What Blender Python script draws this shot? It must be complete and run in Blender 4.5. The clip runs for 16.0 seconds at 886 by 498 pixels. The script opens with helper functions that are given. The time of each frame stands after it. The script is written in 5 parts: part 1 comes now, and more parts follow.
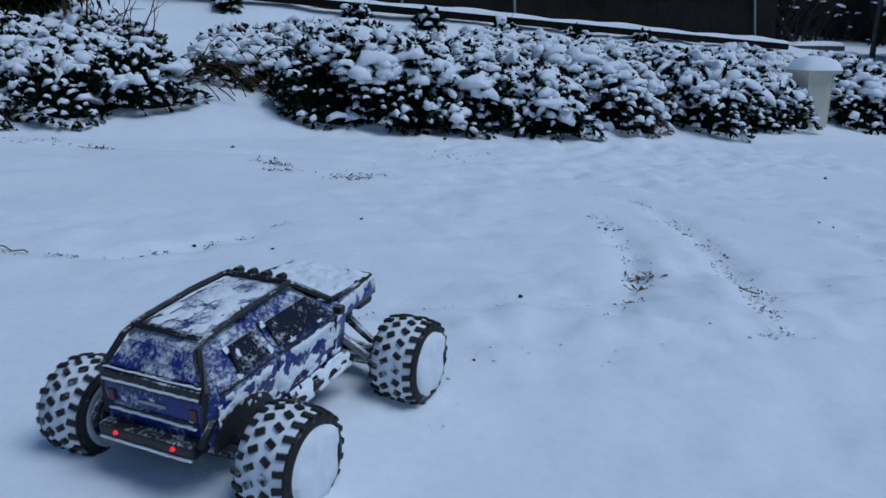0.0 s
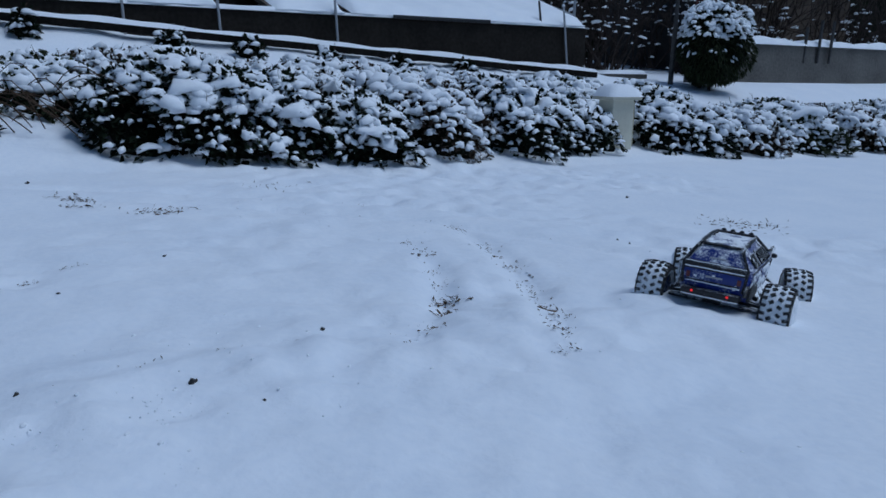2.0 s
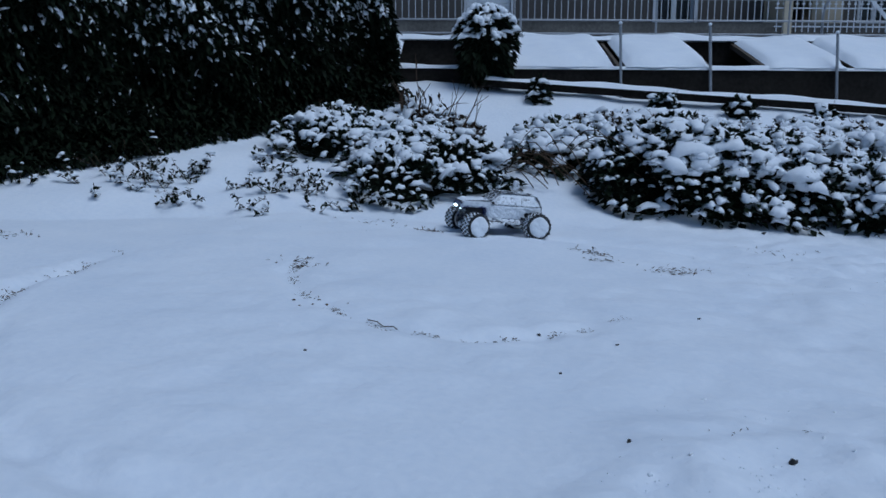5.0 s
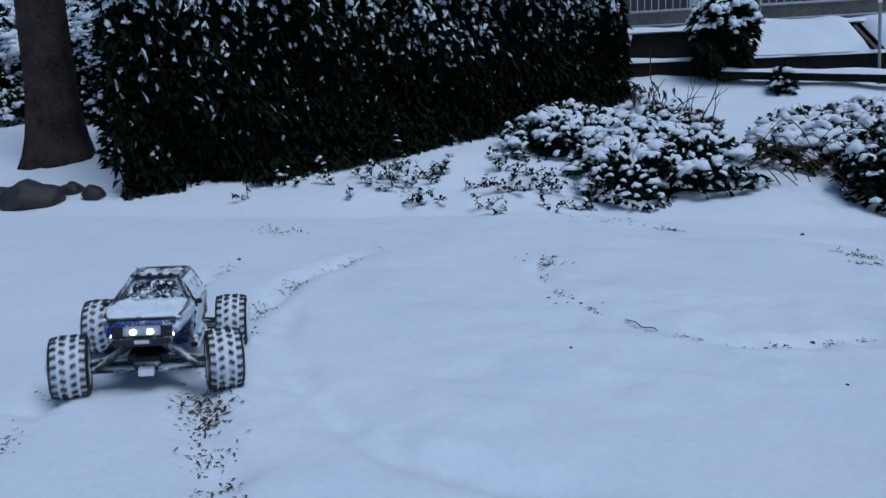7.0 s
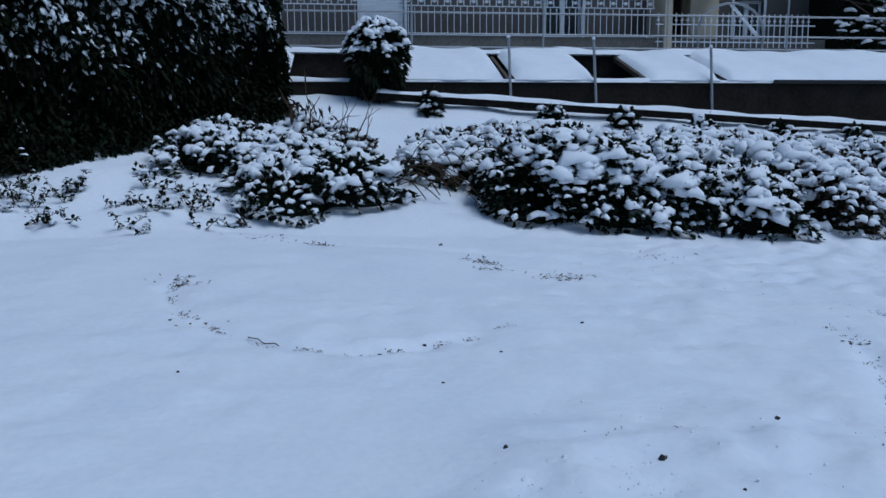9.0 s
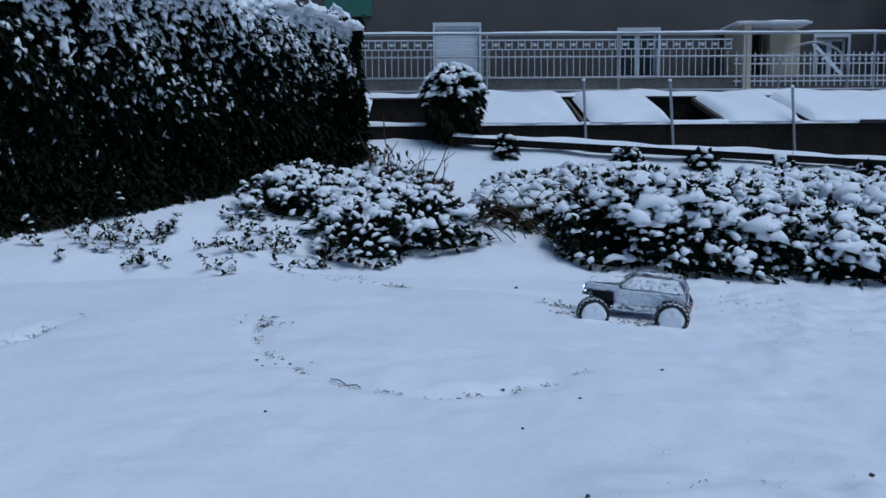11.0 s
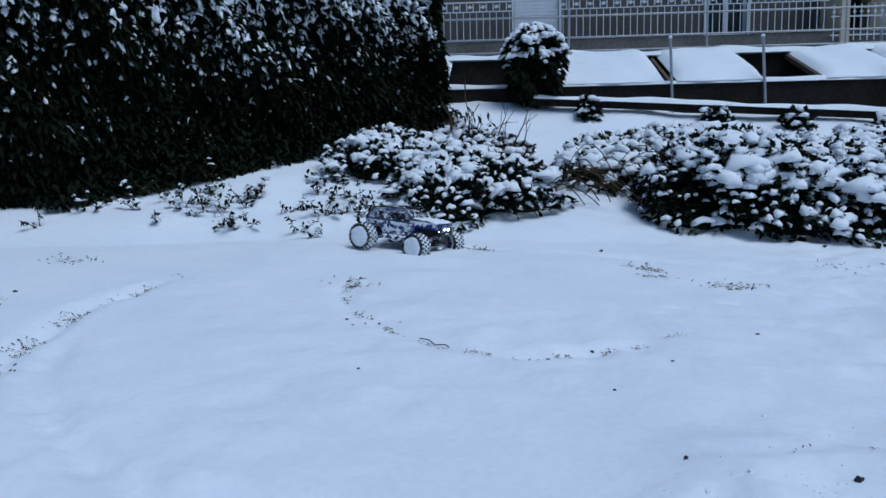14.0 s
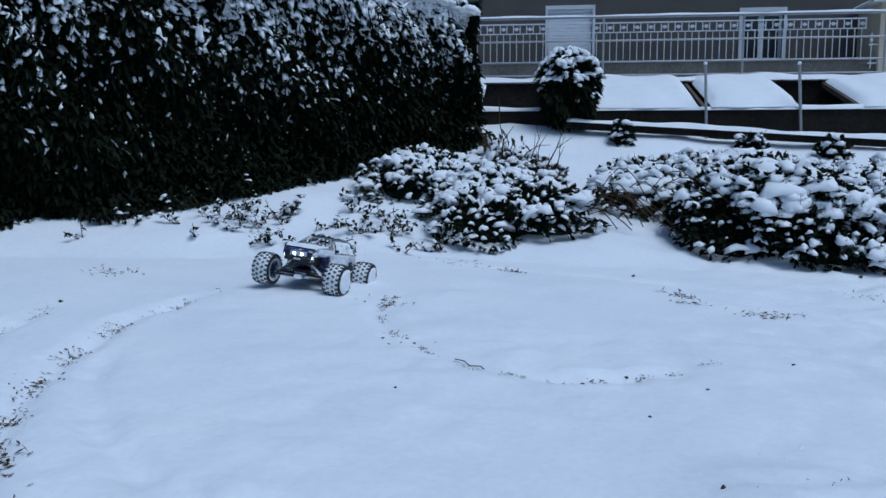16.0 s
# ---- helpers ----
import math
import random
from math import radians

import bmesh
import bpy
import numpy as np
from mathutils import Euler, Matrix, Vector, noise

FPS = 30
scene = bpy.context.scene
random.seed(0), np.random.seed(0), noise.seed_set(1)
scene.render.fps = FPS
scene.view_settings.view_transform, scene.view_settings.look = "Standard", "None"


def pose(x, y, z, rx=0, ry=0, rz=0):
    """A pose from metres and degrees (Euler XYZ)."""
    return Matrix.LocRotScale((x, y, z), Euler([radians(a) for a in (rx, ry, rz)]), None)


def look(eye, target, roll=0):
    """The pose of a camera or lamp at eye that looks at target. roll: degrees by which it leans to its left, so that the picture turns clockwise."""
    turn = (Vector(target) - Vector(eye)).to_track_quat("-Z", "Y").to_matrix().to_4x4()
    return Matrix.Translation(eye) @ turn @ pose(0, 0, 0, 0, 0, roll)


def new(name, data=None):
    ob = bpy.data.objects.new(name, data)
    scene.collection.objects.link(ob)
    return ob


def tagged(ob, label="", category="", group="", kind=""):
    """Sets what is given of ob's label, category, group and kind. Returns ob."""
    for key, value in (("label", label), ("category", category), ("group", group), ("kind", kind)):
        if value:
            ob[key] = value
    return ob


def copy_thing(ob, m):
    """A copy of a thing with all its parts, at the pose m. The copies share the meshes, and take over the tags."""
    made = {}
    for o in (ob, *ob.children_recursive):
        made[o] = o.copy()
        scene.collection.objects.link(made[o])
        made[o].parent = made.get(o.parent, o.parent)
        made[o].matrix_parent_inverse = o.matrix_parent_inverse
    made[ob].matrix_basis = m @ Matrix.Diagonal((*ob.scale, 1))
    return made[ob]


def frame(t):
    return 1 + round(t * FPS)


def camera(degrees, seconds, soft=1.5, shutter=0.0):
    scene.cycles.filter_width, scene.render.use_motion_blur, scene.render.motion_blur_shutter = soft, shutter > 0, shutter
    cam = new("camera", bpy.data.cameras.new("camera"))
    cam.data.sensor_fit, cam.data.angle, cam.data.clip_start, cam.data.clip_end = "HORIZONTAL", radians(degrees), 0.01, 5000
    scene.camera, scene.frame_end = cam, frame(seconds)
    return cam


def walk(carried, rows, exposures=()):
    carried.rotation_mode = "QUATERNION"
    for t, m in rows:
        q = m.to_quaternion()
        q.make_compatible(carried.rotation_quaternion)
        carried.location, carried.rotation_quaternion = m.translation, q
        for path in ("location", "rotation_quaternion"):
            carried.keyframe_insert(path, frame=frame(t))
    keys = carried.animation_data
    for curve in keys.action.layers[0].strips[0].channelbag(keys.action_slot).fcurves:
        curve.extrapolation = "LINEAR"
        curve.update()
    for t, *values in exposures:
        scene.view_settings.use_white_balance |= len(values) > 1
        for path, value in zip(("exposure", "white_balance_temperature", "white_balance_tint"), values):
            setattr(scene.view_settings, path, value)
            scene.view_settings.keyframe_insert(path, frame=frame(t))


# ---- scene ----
EXPOSURES = ((0.0, 0.0, 5150, 5), (4.0, -0.03, 5150, 5), (7.3, 0.12, 5200, 5), (10.5, 0.14, 5240, 5), (12.5, 0.33, 5300, 4), (16.0, 0.36, 5300, 4))
cam = camera(59.46, 16.0, soft=1.55, shutter=0.12)
# seconds, place of the eye, then turn, tilt and roll
PATH = [
    (0.0, -0.004, -0.004, 0.797, 0.00, -15.02, -0.77),
    (0.5, -0.010, 0.006, 0.825, 0.21, -15.56, -1.08),
    (1.0, -0.004, 0.014, 0.829, -0.43, -15.00, -1.28),
    (1.5, 0.042, 0.018, 0.785, -1.99, -17.20, -0.66),
    (1.8, 0.096, 0.009, 0.799, -8.82, -15.29, -0.80),
    (1.9, 0.114, 0.006, 0.804, -10.45, -14.29, -0.84),
    (2.0, 0.132, 0.003, 0.809, -11.76, -12.95, -0.89),
    (2.5, 0.120, -0.001, 0.811, -10.86, -11.87, -0.54),
    (3.0, 0.062, 0.006, 0.818, -6.08, -12.30, -1.00),
    (3.5, -0.037, 0.007, 0.830, 1.70, -12.04, -1.83),
    (4.0, -0.154, -0.013, 0.840, 10.36, -10.68, -0.37),
    (4.5, -0.234, -0.059, 0.859, 16.40, -10.13, 0.82),
    (5.0, -0.289, -0.079, 0.864, 19.87, -9.38, -0.38),
    (5.2, -0.318, -0.090, 0.873, 22.10, -9.29, -0.58),
    (7.3, -0.443, -0.267, 0.888, 35.34, -9.49, 1.58),
    (7.4, -0.434, -0.276, 0.885, 34.53, -9.89, 1.33),
    (7.5, -0.426, -0.258, 0.885, 33.65, -10.32, 1.66),
    (7.9, -0.327, -0.164, 0.876, 24.25, -10.62, 0.37),
    (8.0, -0.303, -0.141, 0.874, 21.62, -10.07, 0.05),
    (8.2, -0.255, -0.096, 0.865, 16.22, -10.01, -0.14),
    (10.3, -0.205, 0.001, 0.839, 11.55, -5.84, 0.21),
    (10.5, -0.214, -0.018, 0.849, 13.55, -5.87, 0.42),
    (11.0, -0.232, -0.075, 0.873, 17.95, -5.36, 0.50),
    (11.5, -0.302, -0.138, 0.890, 24.79, -5.50, 2.38),
    (12.0, -0.295, -0.132, 0.878, 26.45, -6.24, 2.49),
    (12.5, -0.276, -0.105, 0.868, 23.65, -6.81, 1.16),
    (13.0, -0.266, -0.096, 0.866, 23.20, -7.60, 1.56),
    (13.5, -0.269, -0.083, 0.855, 23.32, -8.19, 1.54),
    (14.0, -0.277, -0.089, 0.856, 23.55, -7.84, 1.16),
    (14.5, -0.278, -0.102, 0.863, 23.62, -6.88, 1.00),
    (15.0, -0.276, -0.115, 0.866, 24.16, -8.01, 0.96),
    (15.5, -0.283, -0.134, 0.874, 24.29, -6.77, 0.41),
    (16.0, -0.299, -0.149, 0.876, 25.66, -6.44, -0.03),
]
walk(cam, [(t, pose(x, y, z, 90 + pitch, roll, yaw)) for t, x, y, z, yaw, pitch, roll in PATH], EXPOSURES)

# ---- light ----
world = bpy.data.worlds.new("overcast_sky")
scene.world = world
world.use_nodes = True
wn = world.node_tree.nodes
sky = wn.new("ShaderNodeTexSky")
sky.sky_type = "NISHITA"
sky.sun_disc = False
sky.sun_elevation = radians(62)
sky.sun_rotation = radians(108)
sky.air_density = 1.3
sky.dust_density = 1.0
sky.ozone_density = 3.0
world.node_tree.links.new(sky.outputs[0], wn["Background"].inputs[0])
wn["Background"].inputs[1].default_value = 0.05

sun = new("sun", bpy.data.lights.new("sun", "SUN"))
sun.data.energy = 1.22
sun.data.angle = radians(36)
sun.data.color = (1.0, 0.97, 0.94)
sun.matrix_world = look((0, 0, 30), (-15, 5, 0))


# ---- materials ----
def material(name, color, rough=0.6, metal=0.0):
    m = bpy.data.materials.new(name)
    m.use_nodes = True
    b = m.node_tree.nodes["Principled BSDF"]
    b.inputs["Base Color"].default_value = (*color, 1)
    b.inputs["Roughness"].default_value = rough
    b.inputs["Metallic"].default_value = metal
    return m


def node(m, kind, **values):
    n = m.node_tree.nodes.new(kind)
    for key, value in values.items():
        n.inputs[key].default_value = value
    return n


def link(m, a, b):
    m.node_tree.links.new(a, b)


def ramp(m, source, stops):
    r = m.node_tree.nodes.new("ShaderNodeValToRGB")
    els = r.color_ramp.elements
    while len(els) < len(stops):
        els.new(0.5)
    for e, (p, c) in zip(els, stops):
        e.position, e.color = p, (*c, 1)
    link(m, source, r.inputs[0])
    return r.outputs[0]


def coords(m, what="Object"):
    return m.node_tree.nodes.new("ShaderNodeTexCoord").outputs[what]


def varied(name, dark, light, scale, rough=0.6, metal=0.0, bump=0.3, fine=8.0, island=0.0):
    """Two scales of noise between two colours, with fine relief."""
    m = material(name, light, rough, metal)
    b = m.node_tree.nodes["Principled BSDF"]
    at = coords(m)
    big = node(m, "ShaderNodeTexNoise", Scale=scale, Detail=6.0)
    small = node(m, "ShaderNodeTexNoise", Scale=scale * fine, Detail=4.0)
    link(m, at, big.inputs["Vector"])
    link(m, at, small.inputs["Vector"])
    mix = m.node_tree.nodes.new("ShaderNodeMath")
    mix.operation = "MULTIPLY_ADD"
    link(m, small.outputs["Fac"], mix.inputs[0])
    mix.inputs[1].default_value = 0.45
    half = m.node_tree.nodes.new("ShaderNodeMath")
    half.operation = "MULTIPLY"
    half.inputs[1].default_value = 0.55
    link(m, big.outputs["Fac"], half.inputs[0])
    link(m, half.outputs[0], mix.inputs[2])
    fac = mix.outputs[0]
    if island:
        geo = m.node_tree.nodes.new("ShaderNodeNewGeometry")
        add = m.node_tree.nodes.new("ShaderNodeMath")
        add.operation = "MULTIPLY_ADD"
        link(m, geo.outputs["Random Per Island"], add.inputs[0])
        add.inputs[1].default_value = island
        link(m, fac, add.inputs[2])
        fac = add.outputs[0]
    link(m, ramp(m, fac, ((0.32, dark), (0.68 + island * 0.6, light))), b.inputs["Base Color"])
    bm_ = node(m, "ShaderNodeBump", Strength=bump, Distance=0.01)
    link(m, small.outputs["Fac"], bm_.inputs["Height"])
    link(m, bm_.outputs[0], b.inputs["Normal"])
    return m


SNOW = varied("snow", (0.76, 0.80, 0.86), (0.86, 0.88, 0.91), 2.2, 0.75, 0.0, 0.4, 14.0)
LUMP = varied("snow_lumps", (0.78, 0.81, 0.86), (0.87, 0.89, 0.91), 6.0, 0.75, 0.0, 0.3, 9.0)
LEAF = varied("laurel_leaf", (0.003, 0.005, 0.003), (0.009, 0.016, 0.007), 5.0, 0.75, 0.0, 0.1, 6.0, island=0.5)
LEAF_DULL = varied("shrub_leaf", (0.010, 0.016, 0.007), (0.040, 0.050, 0.022), 6.0, 0.6, 0.0, 0.1, 6.0, island=0.5)
LEAF_RED = varied("winter_leaf", (0.018, 0.012, 0.009), (0.060, 0.042, 0.028), 6.0, 0.6, 0.0, 0.1, 6.0, island=0.5)
# near-black: the shade between leaves, put into the colour
CORE = varied("painted_leaf_shade", (0.003, 0.004, 0.0025), (0.010, 0.013, 0.007), 9.0, 0.95)
TWIG = varied("twig_bark", (0.03, 0.02, 0.013), (0.11, 0.075, 0.05), 20.0, 0.85)
BARK = varied("trunk_bark", (0.012, 0.009, 0.008), (0.06, 0.048, 0.042), 5.0, 0.9, 0.0, 0.9, 6.0)
PLASTER = varied("facade_plaster", (0.072, 0.067, 0.062), (0.100, 0.092, 0.086), 1.2, 0.9, 0.0, 0.4, 30.0)
CREAM = varied("cream_render", (0.40, 0.35, 0.26), (0.52, 0.46, 0.35), 2.0, 0.8, 0.0, 0.2, 20.0)
WHITE = varied("white_paint", (0.52, 0.54, 0.58), (0.68, 0.70, 0.74), 3.0, 0.5, 0.0, 0.1, 12.0)
SHUTTER = varied("roller_shutter", (0.62, 0.66, 0.72), (0.72, 0.76, 0.80), 2.0, 0.5, 0.0, 0.05, 10.0)
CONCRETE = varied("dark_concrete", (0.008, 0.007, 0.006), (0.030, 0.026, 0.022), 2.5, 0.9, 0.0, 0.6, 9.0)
GREY_WALL = varied("weathered_wall", (0.06, 0.056, 0.05), (0.15, 0.14, 0.125), 1.6, 0.9, 0.0, 0.6, 12.0)
# near-black, so the shade of insides sits in the colour
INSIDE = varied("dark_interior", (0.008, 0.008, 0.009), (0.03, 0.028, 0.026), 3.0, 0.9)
STEEL = varied("galvanised_tube", (0.26, 0.27, 0.29), (0.40, 0.41, 0.43), 8.0, 0.45, 0.3, 0.1, 8.0)
OLD_STEEL = varied("dark_iron", (0.03, 0.03, 0.03), (0.09, 0.085, 0.08), 9.0, 0.6, 0.4)
BOX_PAINT = varied("utility_box_plastic", (0.52, 0.50, 0.40), (0.63, 0.61, 0.49), 4.0, 0.55, 0.0, 0.1, 12.0)
BOX_SIDE = varied("utility_box_door", (0.34, 0.30, 0.19), (0.44, 0.39, 0.26), 4.0, 0.55, 0.0, 0.1, 12.0)
RED_WOOD = varied("red_brown_boards", (0.05, 0.012, 0.012), (0.10, 0.028, 0.024), 3.0, 0.8, 0.0, 0.4, 12.0)
BROWN = varied("brown_boards", (0.045, 0.032, 0.022), (0.11, 0.08, 0.055), 3.0, 0.85, 0.0, 0.4, 12.0)
TILE = varied("roof_tile", (0.06, 0.03, 0.022), (0.14, 0.07, 0.05), 3.0, 0.85, 0.0, 0.4, 10.0)
GREEN = varied("green_shutter", (0.02, 0.10, 0.075), (0.04, 0.16, 0.12), 3.0, 0.6)
DIRT = varied("wet_soil_and_leaves", (0.03, 0.02, 0.013), (0.13, 0.085, 0.05), 30.0, 0.9, 0.0, 0.5, 6.0, island=0.4)
STONE = varied("wet_stone", (0.012, 0.011, 0.010), (0.045, 0.040, 0.036), 14.0, 0.6, 0.0, 0.7, 6.0)
RUBBER = varied("black_rubber", (0.008, 0.008, 0.009), (0.022, 0.022, 0.024), 40.0, 0.7, 0.0, 0.4, 5.0)
BLACK = varied("black_plastic", (0.008, 0.008, 0.009), (0.02, 0.02, 0.022), 40.0, 0.5, 0.0, 0.2, 5.0)
SATIN = varied("satin_chrome", (0.25, 0.26, 0.28), (0.45, 0.46, 0.48), 40.0, 0.3, 0.8)
DARKBLUE = varied("dark_blue_plastic", (0.008, 0.016, 0.06), (0.015, 0.03, 0.10), 30.0, 0.4)

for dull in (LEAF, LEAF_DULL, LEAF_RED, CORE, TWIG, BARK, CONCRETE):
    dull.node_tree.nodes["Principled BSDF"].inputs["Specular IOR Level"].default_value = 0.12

GLASS = material("window_glass", (0.012, 0.014, 0.02), 0.12)
GLASS.node_tree.nodes["Principled BSDF"].inputs["Specular IOR Level"].default_value = 0.6


def glow(name, color, power):
    m = material(name, color, 0.3)
    b = m.node_tree.nodes["Principled BSDF"]
    b.inputs["Emission Color"].default_value = (*color, 1)
    b.inputs["Emission Strength"].default_value = power
    return m


HEADLIGHT = glow("headlight_led", (0.85, 0.95, 1.0), 6.0)
TAILLIGHT = glow("taillight_led", (0.9, 0.02, 0.02), 0.7)


def snowed(name, color, rough, amount, scale=150.0, top=0.24, left=0.30):
    """Paint or rubber with powder snow stuck to it in speckles, more of it on what faces up and on the left flank."""
    m = material(name, color, rough)
    b = m.node_tree.nodes["Principled BSDF"]
    at = coords(m)
    a = node(m, "ShaderNodeTexNoise", Scale=scale, Detail=6.0, Roughness=0.7)
    c = node(m, "ShaderNodeTexNoise", Scale=scale * 0.16, Detail=4.0)
    link(m, at, a.inputs["Vector"])
    link(m, at, c.inputs["Vector"])
    split = m.node_tree.nodes.new("ShaderNodeSeparateXYZ")
    link(m, coords(m, "Normal"), split.inputs[0])

    def mad(x, k, y):
        n = m.node_tree.nodes.new("ShaderNodeMath")
        n.operation = "MULTIPLY_ADD"
        link(m, x, n.inputs[0])
        n.inputs[1].default_value = k
        if isinstance(y, float):
            n.inputs[2].default_value = y
        else:
            link(m, y, n.inputs[2])
        return n.outputs[0]

    up = m.node_tree.nodes.new("ShaderNodeMath")
    up.operation = "MAXIMUM"
    link(m, split.outputs["Z"], up.inputs[0])
    up.inputs[1].default_value = 0.0
    side = m.node_tree.nodes.new("ShaderNodeMath")
    side.operation = "MAXIMUM"
    link(m, split.outputs["Y"], side.inputs[0])
    side.inputs[1].default_value = 0.0
    f = mad(a.outputs["Fac"], 1.0, amount - 0.5)
    f = mad(c.outputs["Fac"], 0.85, f)
    f = mad(up.outputs[0], top, f)
    f = mad(side.outputs[0], left, f)
    fac = ramp(m, f, ((0.46, (0, 0, 0)), (0.70, (1, 1, 1))))
    mix = m.node_tree.nodes.new("ShaderNodeMix")
    mix.data_type = "RGBA"
    link(m, fac, mix.inputs[0])
    mix.inputs[6].default_value = (*color, 1)
    mix.inputs[7].default_value = (0.80, 0.83, 0.87, 1)
    link(m, mix.outputs[2], b.inputs["Base Color"])
    rr = m.node_tree.nodes.new("ShaderNodeMapRange")
    link(m, fac, rr.inputs[0])
    rr.inputs[3].default_value, rr.inputs[4].default_value = rough, 0.85
    link(m, rr.outputs[0], b.inputs["Roughness"])
    bump = node(m, "ShaderNodeBump", Strength=0.5, Distance=0.004)
    link(m, fac, bump.inputs["Height"])
    link(m, bump.outputs[0], b.inputs["Normal"])
    return m


BLUE = snowed("blue_shell_with_powder_snow", (0.011, 0.026, 0.19), 0.35, -0.05)
TRIM = snowed("black_trim_with_powder_snow", (0.010, 0.010, 0.012), 0.5, -0.20)
PANE = snowed("black_window_with_powder_snow", (0.008, 0.009, 0.012), 0.2, -0.16)
TYRE = snowed("tyre_groove_packed_with_snow", (0.012, 0.012, 0.013), 0.8, 0.58, 90.0, 0.0, 0.0)
LUG = snowed("rubber_lug_with_powder_snow", (0.010, 0.010, 0.011), 0.7, -0.06, 120.0, 0.0, 0.0)
ARM = snowed("dark_arm_with_powder_snow", (0.012, 0.013, 0.018), 0.5, 0.0, 60.0, 0.35, 0.0)


# ---- mesh helpers ----
def mesh_of(name, bm, mat, smooth=False):
    me = bpy.data.meshes.new(name)
    bmesh.ops.recalc_face_normals(bm, faces=bm.faces)
    bm.to_mesh(me)
    bm.free()
    for m in mat if isinstance(mat, (list, tuple)) else (mat,):
        me.materials.append(m)
    if smooth:
        me.shade_smooth()
    return me


def part(name, bm, mat, parent=None, label="", smooth=False):
    ob = new(name, mesh_of(name, bm, mat, smooth))
    ob.parent = parent
    return tagged(ob, label)


def arrays(name, verts, faces, mat, smooth=False, parent=None):
    """One mesh object from numpy arrays of corners and of faces with equally many corners."""
    me = bpy.data.meshes.new(name)
    verts, faces = np.asarray(verts, np.float32), np.asarray(faces, np.int32)
    n = faces.shape[1]
    me.vertices.add(len(verts))
    me.vertices.foreach_set("co", verts.ravel())
    me.loops.add(faces.size)
    me.loops.foreach_set("vertex_index", faces.ravel())
    me.polygons.add(len(faces))
    me.polygons.foreach_set("loop_start", np.arange(0, faces.size, n, dtype=np.int32))
    me.update(calc_edges=True)
    me.validate()
    me.materials.append(mat)
    if smooth:
        me.shade_smooth()
    ob = new(name, me)
    ob.parent = parent
    return ob


def box(bm, x0, x1, y0, y1, z0, z1, m=None, bevel=0.0):
    r = bmesh.ops.create_cube(bm, size=1.0)
    vs = r["verts"]
    bmesh.ops.scale(bm, vec=(x1 - x0, y1 - y0, z1 - z0), verts=vs)
    bmesh.ops.translate(bm, vec=((x0 + x1) / 2, (y0 + y1) / 2, (z0 + z1) / 2), verts=vs)
    if bevel:
        es = list({e for v in vs for e in v.link_edges})
        r = bmesh.ops.bevel(bm, geom=es, offset=bevel, segments=2, affect="EDGES", profile=0.6)
        vs = list({v for f in r["faces"] for v in f.verts} | {v for v in vs if v.is_valid})
    if m is not None:
        bmesh.ops.transform(bm, matrix=m, verts=vs)
    return bm


def boxed(*a, **k):
    return box(bmesh.new(), *a, **k)


def tube(bm, a, b, r0, r1=None, n=8):
    a, b = Vector(a), Vector(b)
    r1 = r0 if r1 is None else r1
    q = (b - a).to_track_quat("Z", "Y").to_matrix()
    rings = []
    for p, r in ((a, r0), (b, r1)):
        rings.append([bm.verts.new(p + q @ Vector((r * math.cos(2 * math.pi * i / n), r * math.sin(2 * math.pi * i / n), 0))) for i in range(n)])
    for i in range(n):
        bm.faces.new((rings[0][i], rings[0][(i + 1) % n], rings[1][(i + 1) % n], rings[1][i]))
    bm.faces.new(rings[0][::-1])
    bm.faces.new(rings[1])
    return bm


def chain(bm, pts, r, n=8):
    """One bent tube through the points."""
    pts = [Vector(p) for p in pts]
    rings = []
    for i, p in enumerate(pts):
        d = (pts[min(i + 1, len(pts) - 1)] - pts[max(i - 1, 0)]).normalized()
        u = d.cross(Vector((0.13, 0.31, 0.94)))
        u = (u if u.length > 0.15 else d.cross(Vector((1, 0, 0)))).normalized()
        w = d.cross(u)
        rings.append([bm.verts.new(p + r * (u * math.cos(2 * math.pi * k / n) + w * math.sin(2 * math.pi * k / n))) for k in range(n)])
    for a, b in zip(rings, rings[1:]):
        for k in range(n):
            bm.faces.new((a[k], a[(k + 1) % n], b[(k + 1) % n], b[k]))
    bm.faces.new(rings[0][::-1])
    bm.faces.new(rings[-1])
    return bm


def empty(name, m=None):
    e = new(name)
    e.empty_display_size = 0.1
    if m is not None:
        e.matrix_world = m
    return e


